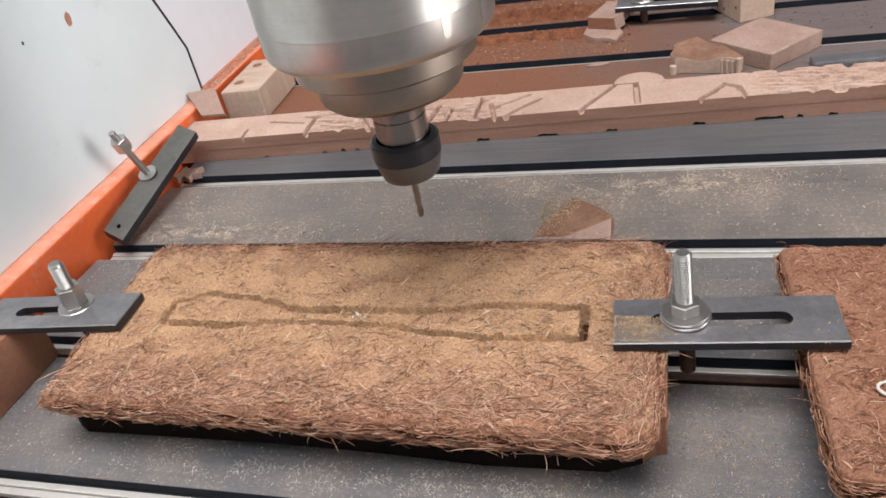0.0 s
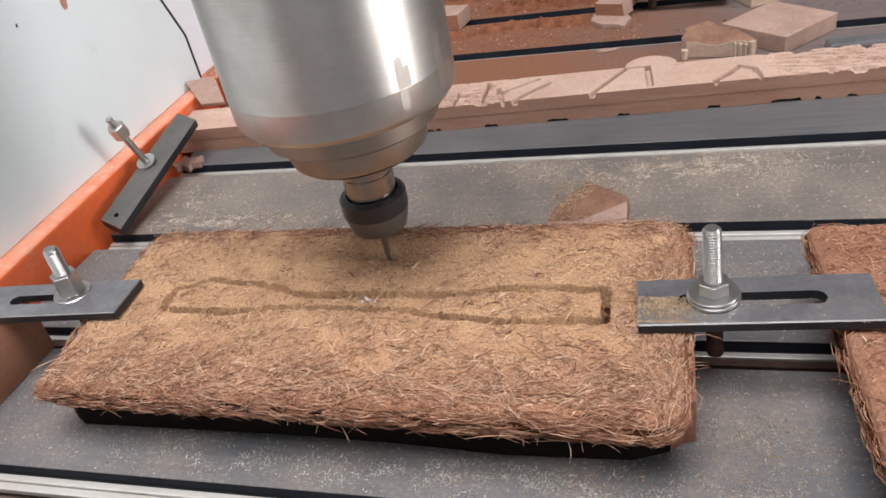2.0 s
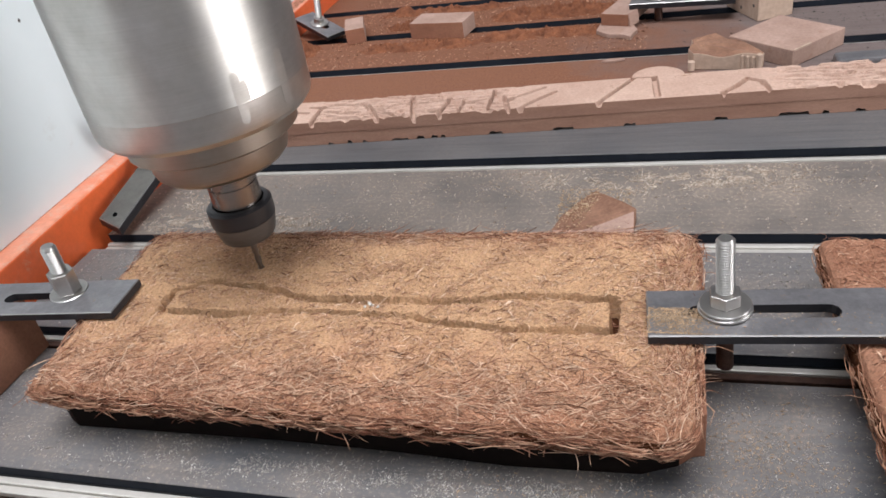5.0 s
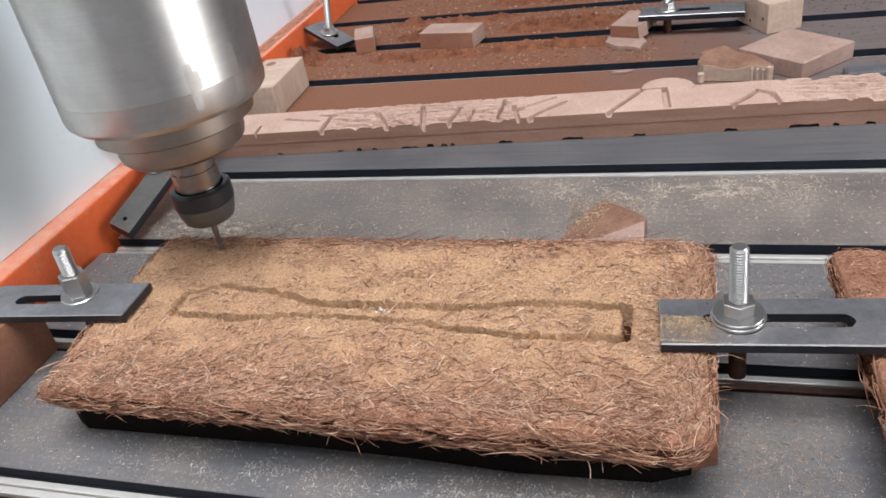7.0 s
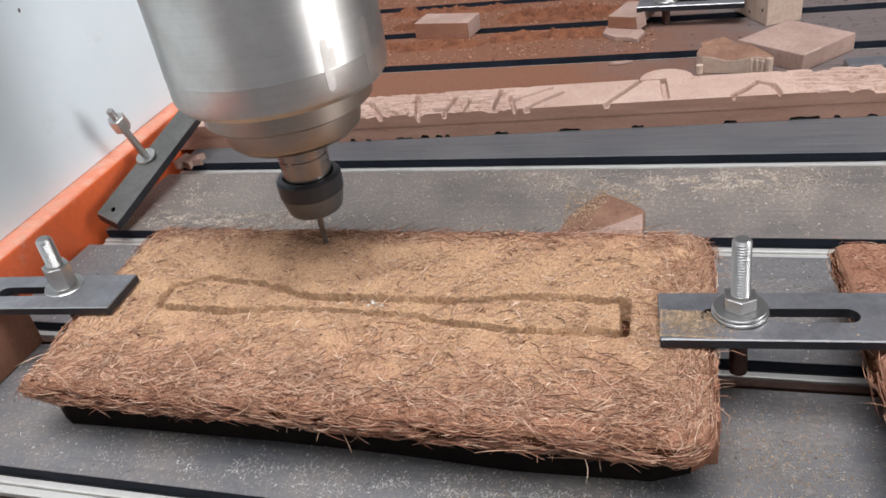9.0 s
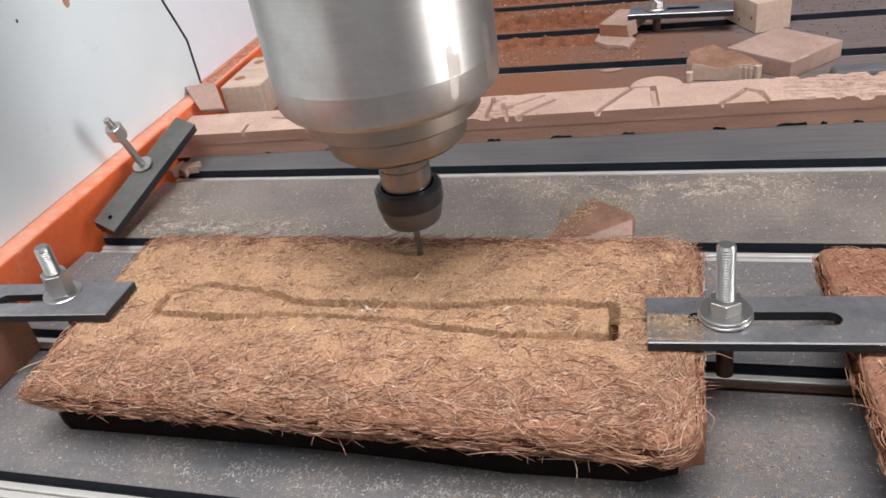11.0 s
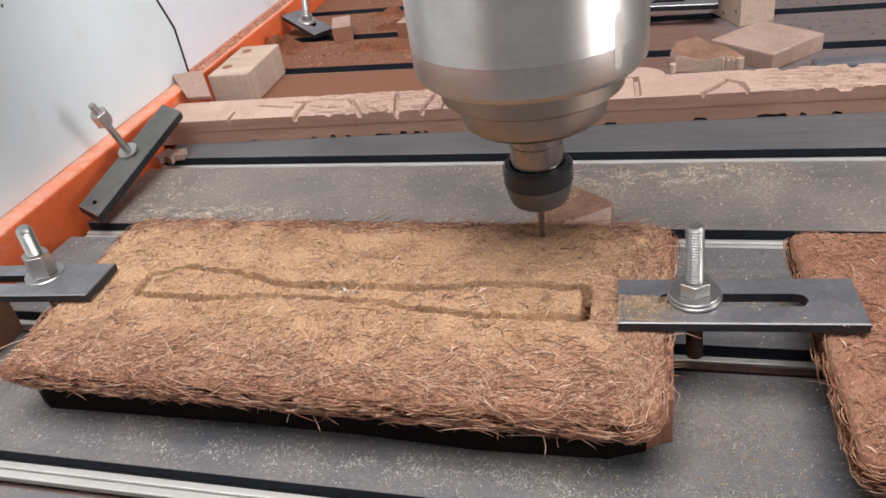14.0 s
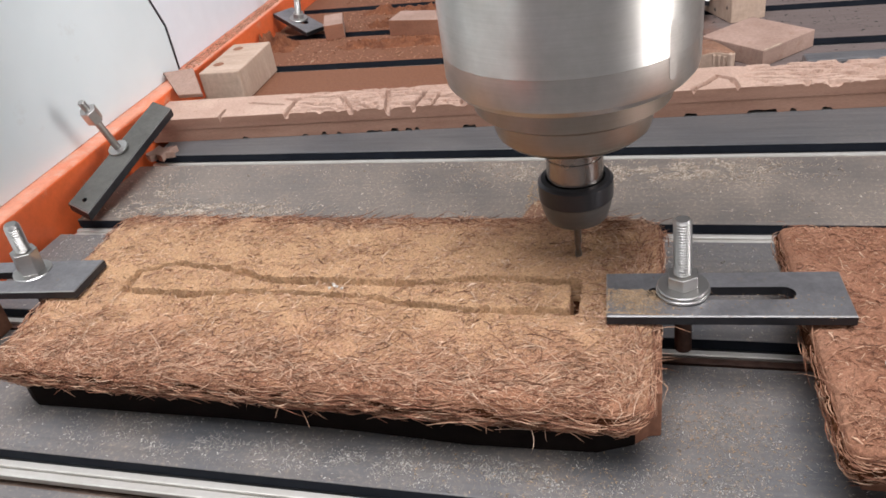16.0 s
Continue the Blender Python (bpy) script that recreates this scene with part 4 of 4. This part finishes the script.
    torn = np.clip((u - 0.432) / 0.02, 0, 1) + 0.75 * np.clip((0.262 - u) / 0.02, 0, 1) * np.clip((u - 0.085) / 0.02, 0, 1)
    z = z - torn * np.clip(np.round((rag + 0.08) * 7) / 7, 0, 0.5) * 0.0075
    z[:, 0] = np.minimum(z[:, 0], H - 0.0004)
    return u, v, z, L, W


def carved_bar():
    u, v, z, L, W = bar_top()
    nx, ny = u.shape
    top = np.stack([u, v, z], -1).reshape(-1, 3)
    idx = np.arange(nx * ny).reshape(nx, ny)
    faces = np.stack([idx[:-1, :-1], idx[1:, :-1], idx[1:, 1:], idx[:-1, 1:]], -1).reshape(-1, 4).tolist()
    mats = [0] * len(faces)
    verts = [top]
    count = nx * ny
    rim = [idx[i, 0] for i in range(nx)] + [idx[-1, j] for j in range(1, ny)] + [idx[i, -1] for i in range(nx - 2, -1, -1)] + [idx[0, j] for j in range(ny - 2, 0, -1)]
    low = top[rim].copy()
    low[:, 2] = 0.0107
    verts.append(low)
    m = len(rim)
    for i in range(m):
        j = (i + 1) % m
        faces.append([rim[i], count + i, count + j, rim[j]])
        mats.append(1)
    me = bpy.data.meshes.new("upper_board")
    me.from_pydata(np.concatenate(verts).tolist(), [], faces)
    me.materials.append(M_MDF_TOP)
    me.materials.append(M_MDF_EDGE)
    me.polygons.foreach_set("material_index", mats)
    return me


SLOPE = math.degrees(math.atan2(0.0281, 0.52))
timber = thing("carved_timber_bar", pose(0.0145, 0.2248, 0.0, 0, 0, SLOPE), "pale fibreboard bar of two layers with routed marks on top", "timber bar")
ob = new("upper_board", carved_bar())
ob.parent = timber
# lower board with small notches along its foot
rng = random.Random(4)
pts = [(TIMBER_U0, 0.0002)]
NOTCHES = [(0.0525, 0.0575), (0.1047, 0.1095), (0.1208, 0.1255), (0.1333, 0.1379), (0.1580, 0.1715), (0.1779, 0.1845), (0.1896, 0.1951), (0.1971, 0.2011), (0.2349, 0.2454), (0.2826, 0.2984),
           (0.3339, 0.3428), (0.3961, 0.4053), (0.4384, 0.4581), (0.4662, 0.4709), (0.4866, 0.4934), (0.545, 0.552), (0.601, 0.613)]
for x, x1 in NOTCHES:
    w, h = x1 - x, rng.uniform(0.0018, 0.0029)
    pts += [(x, 0.0002), (x + 0.0007, h * 0.8), (x + w * 0.35, h), (x + w * 0.6, h * rng.uniform(0.55, 0.9)), (x1 - 0.0008, h * rng.uniform(0.7, 1.0)), (x1, 0.0002)]
pts += [(0.72, 0.0002), (0.72, 0.0105), (TIMBER_U0, 0.0105)]
bm = prism(pts, 0, 0.0405)
for q in bm.verts:
    q.co = Vector((q.co.x, q.co.z + 0.0004, q.co.y))
bmesh.ops.recalc_face_normals(bm, faces=bm.faces[:])
part("lower_board", bm, M_MDF_EDGE, timber)

# ---- offcuts and blocks ----
def block(name, m, size, mat, label, bevel=0.0008, category="wood block"):
    """A sawn block standing on its foot at the pose m, one corner at the origin."""
    sx, sy, sz = size
    return tagged(link_mesh(name, box(0, sx, 0, sy, 0.0002, sz, bevel), mat), label, category), m


def put(pair):
    pair[0].matrix_world = pair[1]
    return pair[0]


# block with two drilled holes beside the beam
blk = thing("drilled_block", pose(-0.0055, 0.3035, 0.0, 0, 0, 3.5), "pale wooden block with two drilled holes in its top", "wood block")
bm = box(0, 0.0390, 0, 0.0800, 0.0002, 0.0300, 0.0012)
part("body", bm, M_WOOD_BLOCK, blk)
# Flat discs on the top; the holes' shaded depth is only their colour.
for hx, hy in ((0.0105, 0.021), (0.0120, 0.064)):
    h = part("hole_plug", lathe([(0, 0.0301), (0.0042, 0.0301), (0.0046, 0.0304), (0.0050, 0.0301)], 24), M_MDF_RED, blk, "dark disc for the shaded depth of a drilled hole")
    h.location = (hx, hy, 0)
# thin offcut leaning from the beam down to the timber bar
corners = [Vector(q) for q in ((-0.0065, 0.2675, 0.0212), (0.0160, 0.2690, 0.0212), (-0.0075, 0.3020, 0.0325), (-0.0335, 0.2945, 0.0325))]
rise = (corners[1] - corners[0]).cross(corners[3] - corners[0]).normalized() * 0.0042
bm = bmesh.new()
low = [bm.verts.new(q) for q in corners]
high = [bm.verts.new(q + rise) for q in corners]
bm.faces.new(low[::-1])
bm.faces.new(high)
for i in range(4):
    bm.faces.new((low[i], low[(i + 1) % 4], high[(i + 1) % 4], high[i]))
bmesh.ops.bevel(bm, geom=bm.edges[:], offset=0.0005, segments=2, affect="EDGES", profile=0.5)
tagged(link_mesh("board_offcut", bm, M_PINK), "pinkish thin board offcut leaning on the orange beam", "wood offcut")
# stacked offcuts on the bed
sq = thing("board_offcut", pose(0.4704, 0.3352, 0.0, 0, 0, 45.5), "pale pinkish square board offcut with a chipped edge", "wood offcut")
part("body", box(0, 0.0620, 0, 0.0615, 0.0002, 0.0142, 0.0006), M_PINK, sq)
rng = random.Random(12)
chip = [(0.0020 + 0.0016 * i, rng.uniform(0.0001, 0.0019)) for i in range(12)]
part("chipped_edge", prism([(0.0010, -0.0004), (0.0212, -0.0004)] + chip[::-1], 0.0132, 0.0145, 0.0001), M_WOOD_BLOCK, sq, "pale chipped edge")
tall = thing("drilled_block", pose(0.4551, 0.4496, 0.0, 0, 0, 24), "tall pale wooden block with small drilled holes", "wood block")
part("body", box(0, 0.0334, 0, 0.058, 0.0002, 0.0275, 0.0008), M_WOOD_BLOCK, tall)
# No bores are cut: dark discs on the face stand for their shade.
for hy, hz in ((0.0525, 0.0130), (0.0080, 0.0127), (0.0300, 0.0060)):
    h = part("hole", lathe([(0, 0.0002), (0.0014, 0.0002), (0.0016, 0.0)], 16), M_DARK, tall, "small dark disc for the shaded depth of a drilled hole")
    h.matrix_local = pose(0, hy, hz, 0, -90, 0)
out = [(0.003, 0.0)] + [(0.003 + 0.049 * i / 16, 0.0) for i in range(1, 17)] + [(0.0555, 0.006), (0.0529, 0.0095), (0.0429, 0.0197), (0.0357, 0.0317), (0.0238, 0.0425), (0.0190, 0.0475), (0.0136, 0.0521), (0.0105, 0.0460), (0.0068, 0.0416), (0.0015, 0.0390), (-0.0036, 0.0356), (-0.0010, 0.0280), (-0.0030, 0.0140)]
bm = prism(out, 0.0002, 0.0125, 0.0006)
for q in bm.verts:
    if q.co.z > 0.006:
        q.co.z += 0.0016 * math.sin(q.co.x * 170 + 0.6)
bm.normal_update()
for f in bm.faces:
    f.material_index = 1 if f.normal.z > 0.7 else 0
pc = thing("moulded_offcut", pose(0.3950, 0.3440, 0.0, 0, 0, -9), "pale wavy moulded offcut with a notched end", "wood offcut")
part("body", bm, (M_WOOD_BLOCK, M_DUSTY), pc)
for x, r, h in ((0.0015, 0.0028, 0.0075), (0.0400, 0.0012, 0.0118), (0.0440, 0.0012, 0.0112), (0.0480, 0.0012, 0.0106), (0.0525, 0.0022, 0.0130)):
    rib = smooth_by_angle(part("rib", lathe([(0, 0.0003), (r, 0.0003), (r, h), (r * 0.6, h + 0.0005), (0, h + 0.0005)], 16), M_WOOD_BLOCK, pc), 35)
    rib.location = (x, -0.0008, 0)
put((tagged(link_mesh("board_sliver", prism([(0, 0), (0.010, -0.002), (0.020, 0.001), (0.016, 0.0045), (0.006, 0.0050)], 0.0002, 0.0018, 0.0002), M_PINK), "thin pale board sliver lying by the slot", "wood offcut"), pose(0.3230, 0.3720, 0.0, 0, 0, 4)))
# half-round offcut behind the bar
hr = [(0.019 * math.cos(math.pi * i / 18), 0.019 * math.sin(math.pi * i / 18)) for i in range(19)]
put((tagged(link_mesh("round_offcut", prism(hr, 0.0002, 0.0200, 0.0005), M_MDF_TOP), "half-round pale board offcut behind the timber bar", "wood offcut"), pose(0.3715, 0.2861, 0.0, 0, 0, 3.1)))
# wedge chip beside the coir
out = [(0.0, 0.0)] + [(0.0047 * i, -0.00015 * i) for i in range(1, 10)] + [(0.0470, -0.0015), (0.0482, 0.012), (0.0410, 0.022), (0.0300, 0.036), (0.0220, 0.045), (0.0140, 0.036), (0.0040, 0.018)]
bm = prism(out, 0.0002, 0.0098, 0.0004)
for q in bm.verts:
    if q.co.z > 0.005:
        q.co.z *= 0.10 + 0.80 * min(1.0, max(0.0, (q.co.x - 0.016) / 0.030)) ** 1.2
        if q.co.y < 0.004:
            q.co.y += 1.15 * q.co.z
bmesh.ops.recalc_face_normals(bm, faces=bm.faces[:])
for f in bm.faces:
    f.material_index = 0 if f.normal.y < -0.3 else 1
ch = tagged(link_mesh("board_wedge", bm, (M_PINK, M_DUSTY)), "broken board wedge with a pale edge covered in brown dust", "wood offcut")
ch.matrix_world = pose(0.3135, 0.1010, 0.0)

# splintered scrap under the tilted clamp
sc = [(0.0, 0.0), (0.006, -0.004), (0.010, -0.0005), (0.018, -0.005), (0.016, 0.002), (0.024, 0.004), (0.017, 0.007), (0.020, 0.015), (0.010, 0.011), (0.003, 0.016), (0.002, 0.007)]
put((tagged(link_mesh("board_scrap", prism(sc, 0.0002, 0.0055, 0.0003), M_PINK), "pale splintered board scrap under the tilted clamp bar", "wood offcut"), pose(0.0000, 0.1920, 0.0)))
# pale curl of film on the coir
put((tagged(link_mesh("plastic_curl", tube([(0.003 * math.cos(a * 0.5), 0.0035 * math.sin(a * 0.5), 0.001 + 0.0004 * math.sin(a)) for a in range(12)], 0.0006), M_WHITE), "small white plastic curl lying on the coir", "plastic scrap"), pose(0.4735, -0.0534, 0.0352)))

# white crumbs beside the groove
rng = random.Random(8)
for i in range(5):
    a, b = 0.2465 + rng.uniform(-0.004, 0.004), -0.0160 + rng.uniform(-0.002, 0.002)
    pts = [(0.0012 * rng.uniform(0.4, 1.0) * math.cos(k * 1.257), 0.0010 * rng.uniform(0.4, 1.0) * math.sin(k * 1.257)) for k in range(5)]
    put((tagged(link_mesh("white_crumb", prism(pts, 0, 0.0008, 0.0001), M_WHITE), "small white crumb lying on the coir island", "crumb", "white crumbs"), pose(a, b, 0.0346, rng.uniform(-15, 15), rng.uniform(-15, 15), 0)))
# far clamps and blocks
def front_shaded_block(size):
    """A board block with pale dusty faces and a sawn front darkened in colour for its shade."""
    sx, sy, sz = size
    bm = box(0, sx, 0, sy, 0.0002, sz, 0.0004)
    bm.normal_update()
    for f in bm.faces:
        f.material_index = 0 if f.normal.y < -0.5 else 1
    return bm


def put_front_shaded(m, size, label):
    ob = tagged(link_mesh("packing_block", front_shaded_block(size), (M_MDF_RED, M_PINK)), label, "wood block")
    ob.matrix_world = m


put_front_shaded(pose(0.3165, 0.4605, 0.0042, 0, 0, -20), (0.0275, 0.048, 0.0113), "small red-brown packing block on a splintered scrap under a clamp")
sc = [(-0.0024, 0.0037), (0.004, -0.0040), (0.009, -0.0094), (0.0231, -0.0137), (0.0302, -0.0207), (0.0330, -0.0080), (0.0359, -0.0007), (0.0312, 0.015), (0.0, 0.0219)]
put((tagged(link_mesh("board_scrap", prism(sc, 0.0002, 0.0042, 0.0004), M_PINK), "pale splintered board scrap under a packing block", "wood offcut"), pose(0.315, 0.4440, 0.0)))
# splinter standing against the packing block
put((tagged(link_mesh("board_splinter", prism([(0, 0), (0.0150, -0.001), (0.0125, 0.0022), (0.002, 0.003)], 0.0, 0.0125, 0.0003), M_PINK), "pale broken splinter leaning on a packing block", "wood offcut"), pose(0.3440, 0.4500, 0.0042, -8, 0, 62)))
clamp(pose(0.3440, 0.4800, 0.0158, 0, 0, -5), "dark steel slotted clamp bar on the far slab", (0.094, 0.030, 0.005, 0.014, 0.064, 0.008), M_CLAMP, M_CLAMP_SHADE)
bolt(pose(0.3690, 0.4776, 0.0210), "zinc plated bolt through the far clamp bar", 0.0040, -0.040, 0.030, 0.0070, 0.0060, 0.0110, 1)
put_front_shaded(pose(0.1195, 0.4760, 0.0, 0, 0, -9), (0.0600, 0.0330, 0.0165), "red-brown sawn board block lying in dust")
put_front_shaded(pose(0.0484, 0.4715, 0.0, 0, 0, 20), (0.0205, 0.0440, 0.0160), "small pale-topped packing block beside a clamp")
m, ln = from_corners((-0.020, 0.522, 0.018), (0.030, 0.490, 0.004), 0.005, 0.026)
clamp(m, "dark steel clamp bar tilted by the orange beam", (ln, 0.026, 0.005, 0.018, 0.045, 0.008), M_CLAMP, M_CLAMP_SHADE)
bolt(m @ pose(0.030, 0, 0.0052), "upright plated bolt in the far tilted clamp bar", 0.0036, -0.012, 0.052, 0.0064, 0.0055, 0.0100, 1)
put(block("steel_bar", pose(0.5005, 0.3262, 0.0, 0, 0, 2), (0.12, 0.0175, 0.008), M_CLAMP, "short dark steel bar lying on the bed", 0.0022, category="metal bar"))


# ---- sawdust ----
def flakes(name, count, seed, place, size, mat, label, lift=0.0002):
    """Loose sawdust: tiny bent flakes lying on the slabs."""
    rng = np.random.default_rng(seed)
    x, y = place(rng, count)
    frac = np.mod(y / PITCH, 1.0)
    keep = (frac < 0.80) & (x > 0.004)
    x, y = x[keep], y[keep]
    n = len(x)
    a = rng.random(n) * 6.28
    head = np.stack([np.cos(a), np.sin(a), rng.normal(0, 0.12, n)], 1)
    length = np.clip(rng.lognormal(math.log(size), 0.55, n), size * 0.3, size * 2.3)
    normal = np.tile(np.array([0.0, 0.0, 1.0]), (n, 1))
    start = np.stack([x, y, np.full(n, lift)], 1)
    ob = strands(name, mat, start, head, length, length * rng.uniform(0.10, 0.24, n), rng.normal(0, 1.3, n), length * 0.12, normal, None, 3)
    return tagged(ob, label, "sawdust", kind="stuff")


def ledge_dust(seed, count):
    rng = np.random.default_rng(seed)
    n = count
    y = rng.uniform(0.30, 0.95, n)
    x = rng.uniform(-0.0205, -0.008, n) - 0.042 * y
    a = rng.random(n) * 6.28
    head = np.stack([np.cos(a), np.sin(a), rng.normal(0, 0.2, n)], 1)
    length = np.clip(rng.lognormal(-7.4, 0.5, n), 0.0003, 0.002)
    ob = strands("ledge_dust", M_FIBRE_DARK, np.stack([x, y, np.full(n, 0.0287)], 1), head, length, length * rng.uniform(0.15, 0.35, n), rng.normal(0, 1.2, n), length * 0.2, np.tile(np.array([0.0, 0.0, 1.0]), (n, 1)), None, 3)
    return tagged(ob, "brown dust lying on the orange beam", "sawdust", kind="stuff")


ledge_dust(31, 12000)


def blobs(spots, x0, x1, y0, y1, spread=0.35):
    def place(rng, count):
        k = rng.choice(len(spots), count, p=np.array([s[4] for s in spots]) / sum(s[4] for s in spots))
        s = np.array([q[:4] for q in spots])[k]
        x = s[:, 0] + rng.normal(0, 1, count) * s[:, 2]
        y = s[:, 1] + rng.normal(0, 1, count) * s[:, 3]
        u = rng.random(count) < spread
        x = np.where(u, rng.uniform(x0, x1, count), x)
        y = np.where(u, rng.uniform(y0, y1, count), y)
        return np.clip(x, x0, x1), np.clip(y, y0, y1)
    return place


def ragged(place, scale, level):
    """Thin a scatter to ragged patches."""
    def patchy(rng, count):
        x, y = place(rng, count * 2)
        n = np.array([noise.noise((float(a) * scale, float(b) * scale * 1.6, 11.0)) + 0.6 * noise.noise((float(a) * scale * 3.1, float(b) * scale * 4.0, 5.0)) for a, b in zip(x, y)])
        k = n > rng.normal(level, 0.16, len(x))
        return x[k], y[k]
    return patchy


flakes("sawdust", 19000, 21, ragged(blobs([(0.375, 0.158, 0.040, 0.008, 3), (0.42, 0.165, 0.03, 0.007, 2.5), (0.30, 0.165, 0.03, 0.010, 1), (0.09, 0.113, 0.040, 0.006, 4.5), (0.045, 0.135, 0.012, 0.018, 1)], 0.005, 0.62, 0.101, 0.180, 0.20), 70, 0.04), 0.00080, M_SAWDUST, "beige sawdust flakes scattered on the slab behind the coir")
flakes("sawdust", 15000, 22, ragged(blobs([(0.24, -0.088, 0.05, 0.004, 2), (0.33, -0.088, 0.04, 0.005, 3), (0.41, -0.065, 0.018, 0.02, 2.0), (0.16, -0.080, 0.04, 0.008, 1)], 0.005, 0.52, -0.0985, -0.02, 0.55), 70, 0.02), 0.00060, M_SAWDUST_PALE, "pale sawdust flakes scattered on the near slab")
flakes("sawdust", 2500, 27, blobs([(0.415, -0.060, 0.016, 0.018, 3), (0.35, -0.088, 0.03, 0.005, 1)], 0.30, 0.50, -0.0985, -0.02, 0.1), 0.00060, M_TAN_DUST, "brown coir crumbs beside the coir block")
flakes("sawdust", 3000, 23, blobs([(0.05, 0.07, 0.03, 0.01, 1), (0.42, 0.05, 0.03, 0.02, 1)], 0.01, 0.5, 0.002, 0.081, 0.4), 0.0008, M_SAWDUST_PALE, "thin sawdust on the slab under the clamps")
flakes("sawdust", 1300, 26, blobs([(0.333, 0.125, 0.012, 0.012, 1)], 0.316, 0.358, 0.103, 0.146, 0.3), 0.0010, M_TAN_DUST, "brown dust flakes on the broken board wedge", 0.0030)
flakes("sawdust", 8200, 24, blobs([(0.383, -0.023, 0.007, 0.008, 4), (0.44, -0.012, 0.010, 0.004, 0.4)], 0.3725, 0.462, -0.036, -0.009, 0.06), 0.00045, M_TAN_DUST, "yellowish sawdust lying on the clamp bar", 0.0412)
flakes("sawdust", 1500, 25, blobs([(0.55, 0.43, 0.06, 0.02, 1), (0.55, 0.53, 0.06, 0.02, 1)], 0.36, 0.75, 0.30, 0.68, 0.6), 0.0012, M_DARK, "dark dust crumbs on the far slabs")


def dust_drift(name, x0, x1, y0, y1, height, seed, label):
    """A low ragged drift of board dust."""
    nx, ny = 200, 60
    verts, faces = [], []
    for i in range(nx):
        for j in range(ny):
            u, v = i / (nx - 1), j / (ny - 1)
            x, y = x0 + (x1 - x0) * u, y0 + (y1 - y0) * v
            e = min(1.0, 5 * min(u, 1 - u)) * math.sin(math.pi * v) ** 0.8
            n = 0.45 + 0.8 * noise.noise((x * 40 + seed, y * 60, 0)) + 0.6 * noise.noise((x * 130 + seed, y * 190, 4)) + 0.4 * noise.noise((x * 420 + seed, y * 480, 9))
            verts.append((x, y, max(-0.0012, height * e * n - 0.0009)))
    for i in range(nx - 1):
        for j in range(ny - 1):
            a = i * ny + j
            faces.append((a, a + ny, a + ny + 1, a + 1))
    me = bpy.data.meshes.new(name)
    me.from_pydata(verts, [], faces)
    me.materials.append(M_REDDUST)
    me.polygons.foreach_set("use_smooth", [True] * len(faces))
    return tagged(new(name, me), label, "dust", kind="stuff")


DRIFTS = ((0.065, 0.205, 0.436, 0.468, 0.0095), (0.075, 0.150, 0.505, 0.530, 0.0100), (0.185, 0.340, 0.445, 0.478, 0.0075), (0.190, 0.345, 0.507, 0.548, 0.0120),
          (0.05, 0.22, 0.555, 0.580, 0.0080), (0.16, 0.33, 0.61, 0.65, 0.0110), (-0.030, 0.022, 0.440, 0.478, 0.0160))
for i, (x0, x1, y0, y1, h) in enumerate(DRIFTS):
    dust_drift("dust_drift", x0, x1, y0, y1, h, 5.0 + 3 * i, "ragged drift of red-brown board dust on the bed")


def red_grit(rng, count):
    return rng.uniform(0.02, 0.36, count), rng.uniform(0.40, 0.66, count)


flakes("board_grit", 7000, 41, red_grit, 0.0014, M_FIBRE_DARK, "coarse red-brown board grit on the far slabs", 0.0006)


# ---- motion of the spindle ----
def motions():
    rows = [
        (0.0, 0.2782, 0.0160, 0.0735), (0.5, 0.2778, 0.0160, 0.0535), (1.0, 0.2776, 0.0162, 0.0340), (1.3, 0.2775, 0.0160, 0.0330), (1.5, 0.2752, 0.0158, 0.0330),
        (2.0, 0.2476, 0.0160, 0.0330), (2.5, 0.2205, 0.0158, 0.0330), (3.0, 0.2090, 0.0154, 0.0330), (3.5, 0.2050, 0.0130, 0.0330), (4.0, 0.2020, 0.0120, 0.0330),
        (6.2, 0.1365, 0.0120, 0.0330), (6.5, 0.1330, 0.0192, 0.0330), (7.0, 0.1329, 0.0338, 0.0330), (7.5, 0.1358, 0.0342, 0.0330), (8.0, 0.1533, 0.0335, 0.0330),
        (8.5, 0.1829, 0.0315, 0.0330), (9.0, 0.2020, 0.0338, 0.0330), (11.5, 0.2712, 0.0290, 0.0330), (12.0, 0.2811, 0.0303, 0.0330), (12.5, 0.2857, 0.0326, 0.0330),
        (13.0, 0.2883, 0.0345, 0.0330), (13.5, 0.3048, 0.0346, 0.0330), (14.0, 0.3325, 0.0336, 0.0330), (14.5, 0.3535, 0.0341, 0.0330), (15.0, 0.3565, 0.0340, 0.0330),
        (15.5, 0.3567, 0.0240, 0.0330), (16.0, 0.3568, 0.0136, 0.0330)]
    walk(spindle, [(t, pose(x, y, z)) for t, x, y, z in rows])


motions()
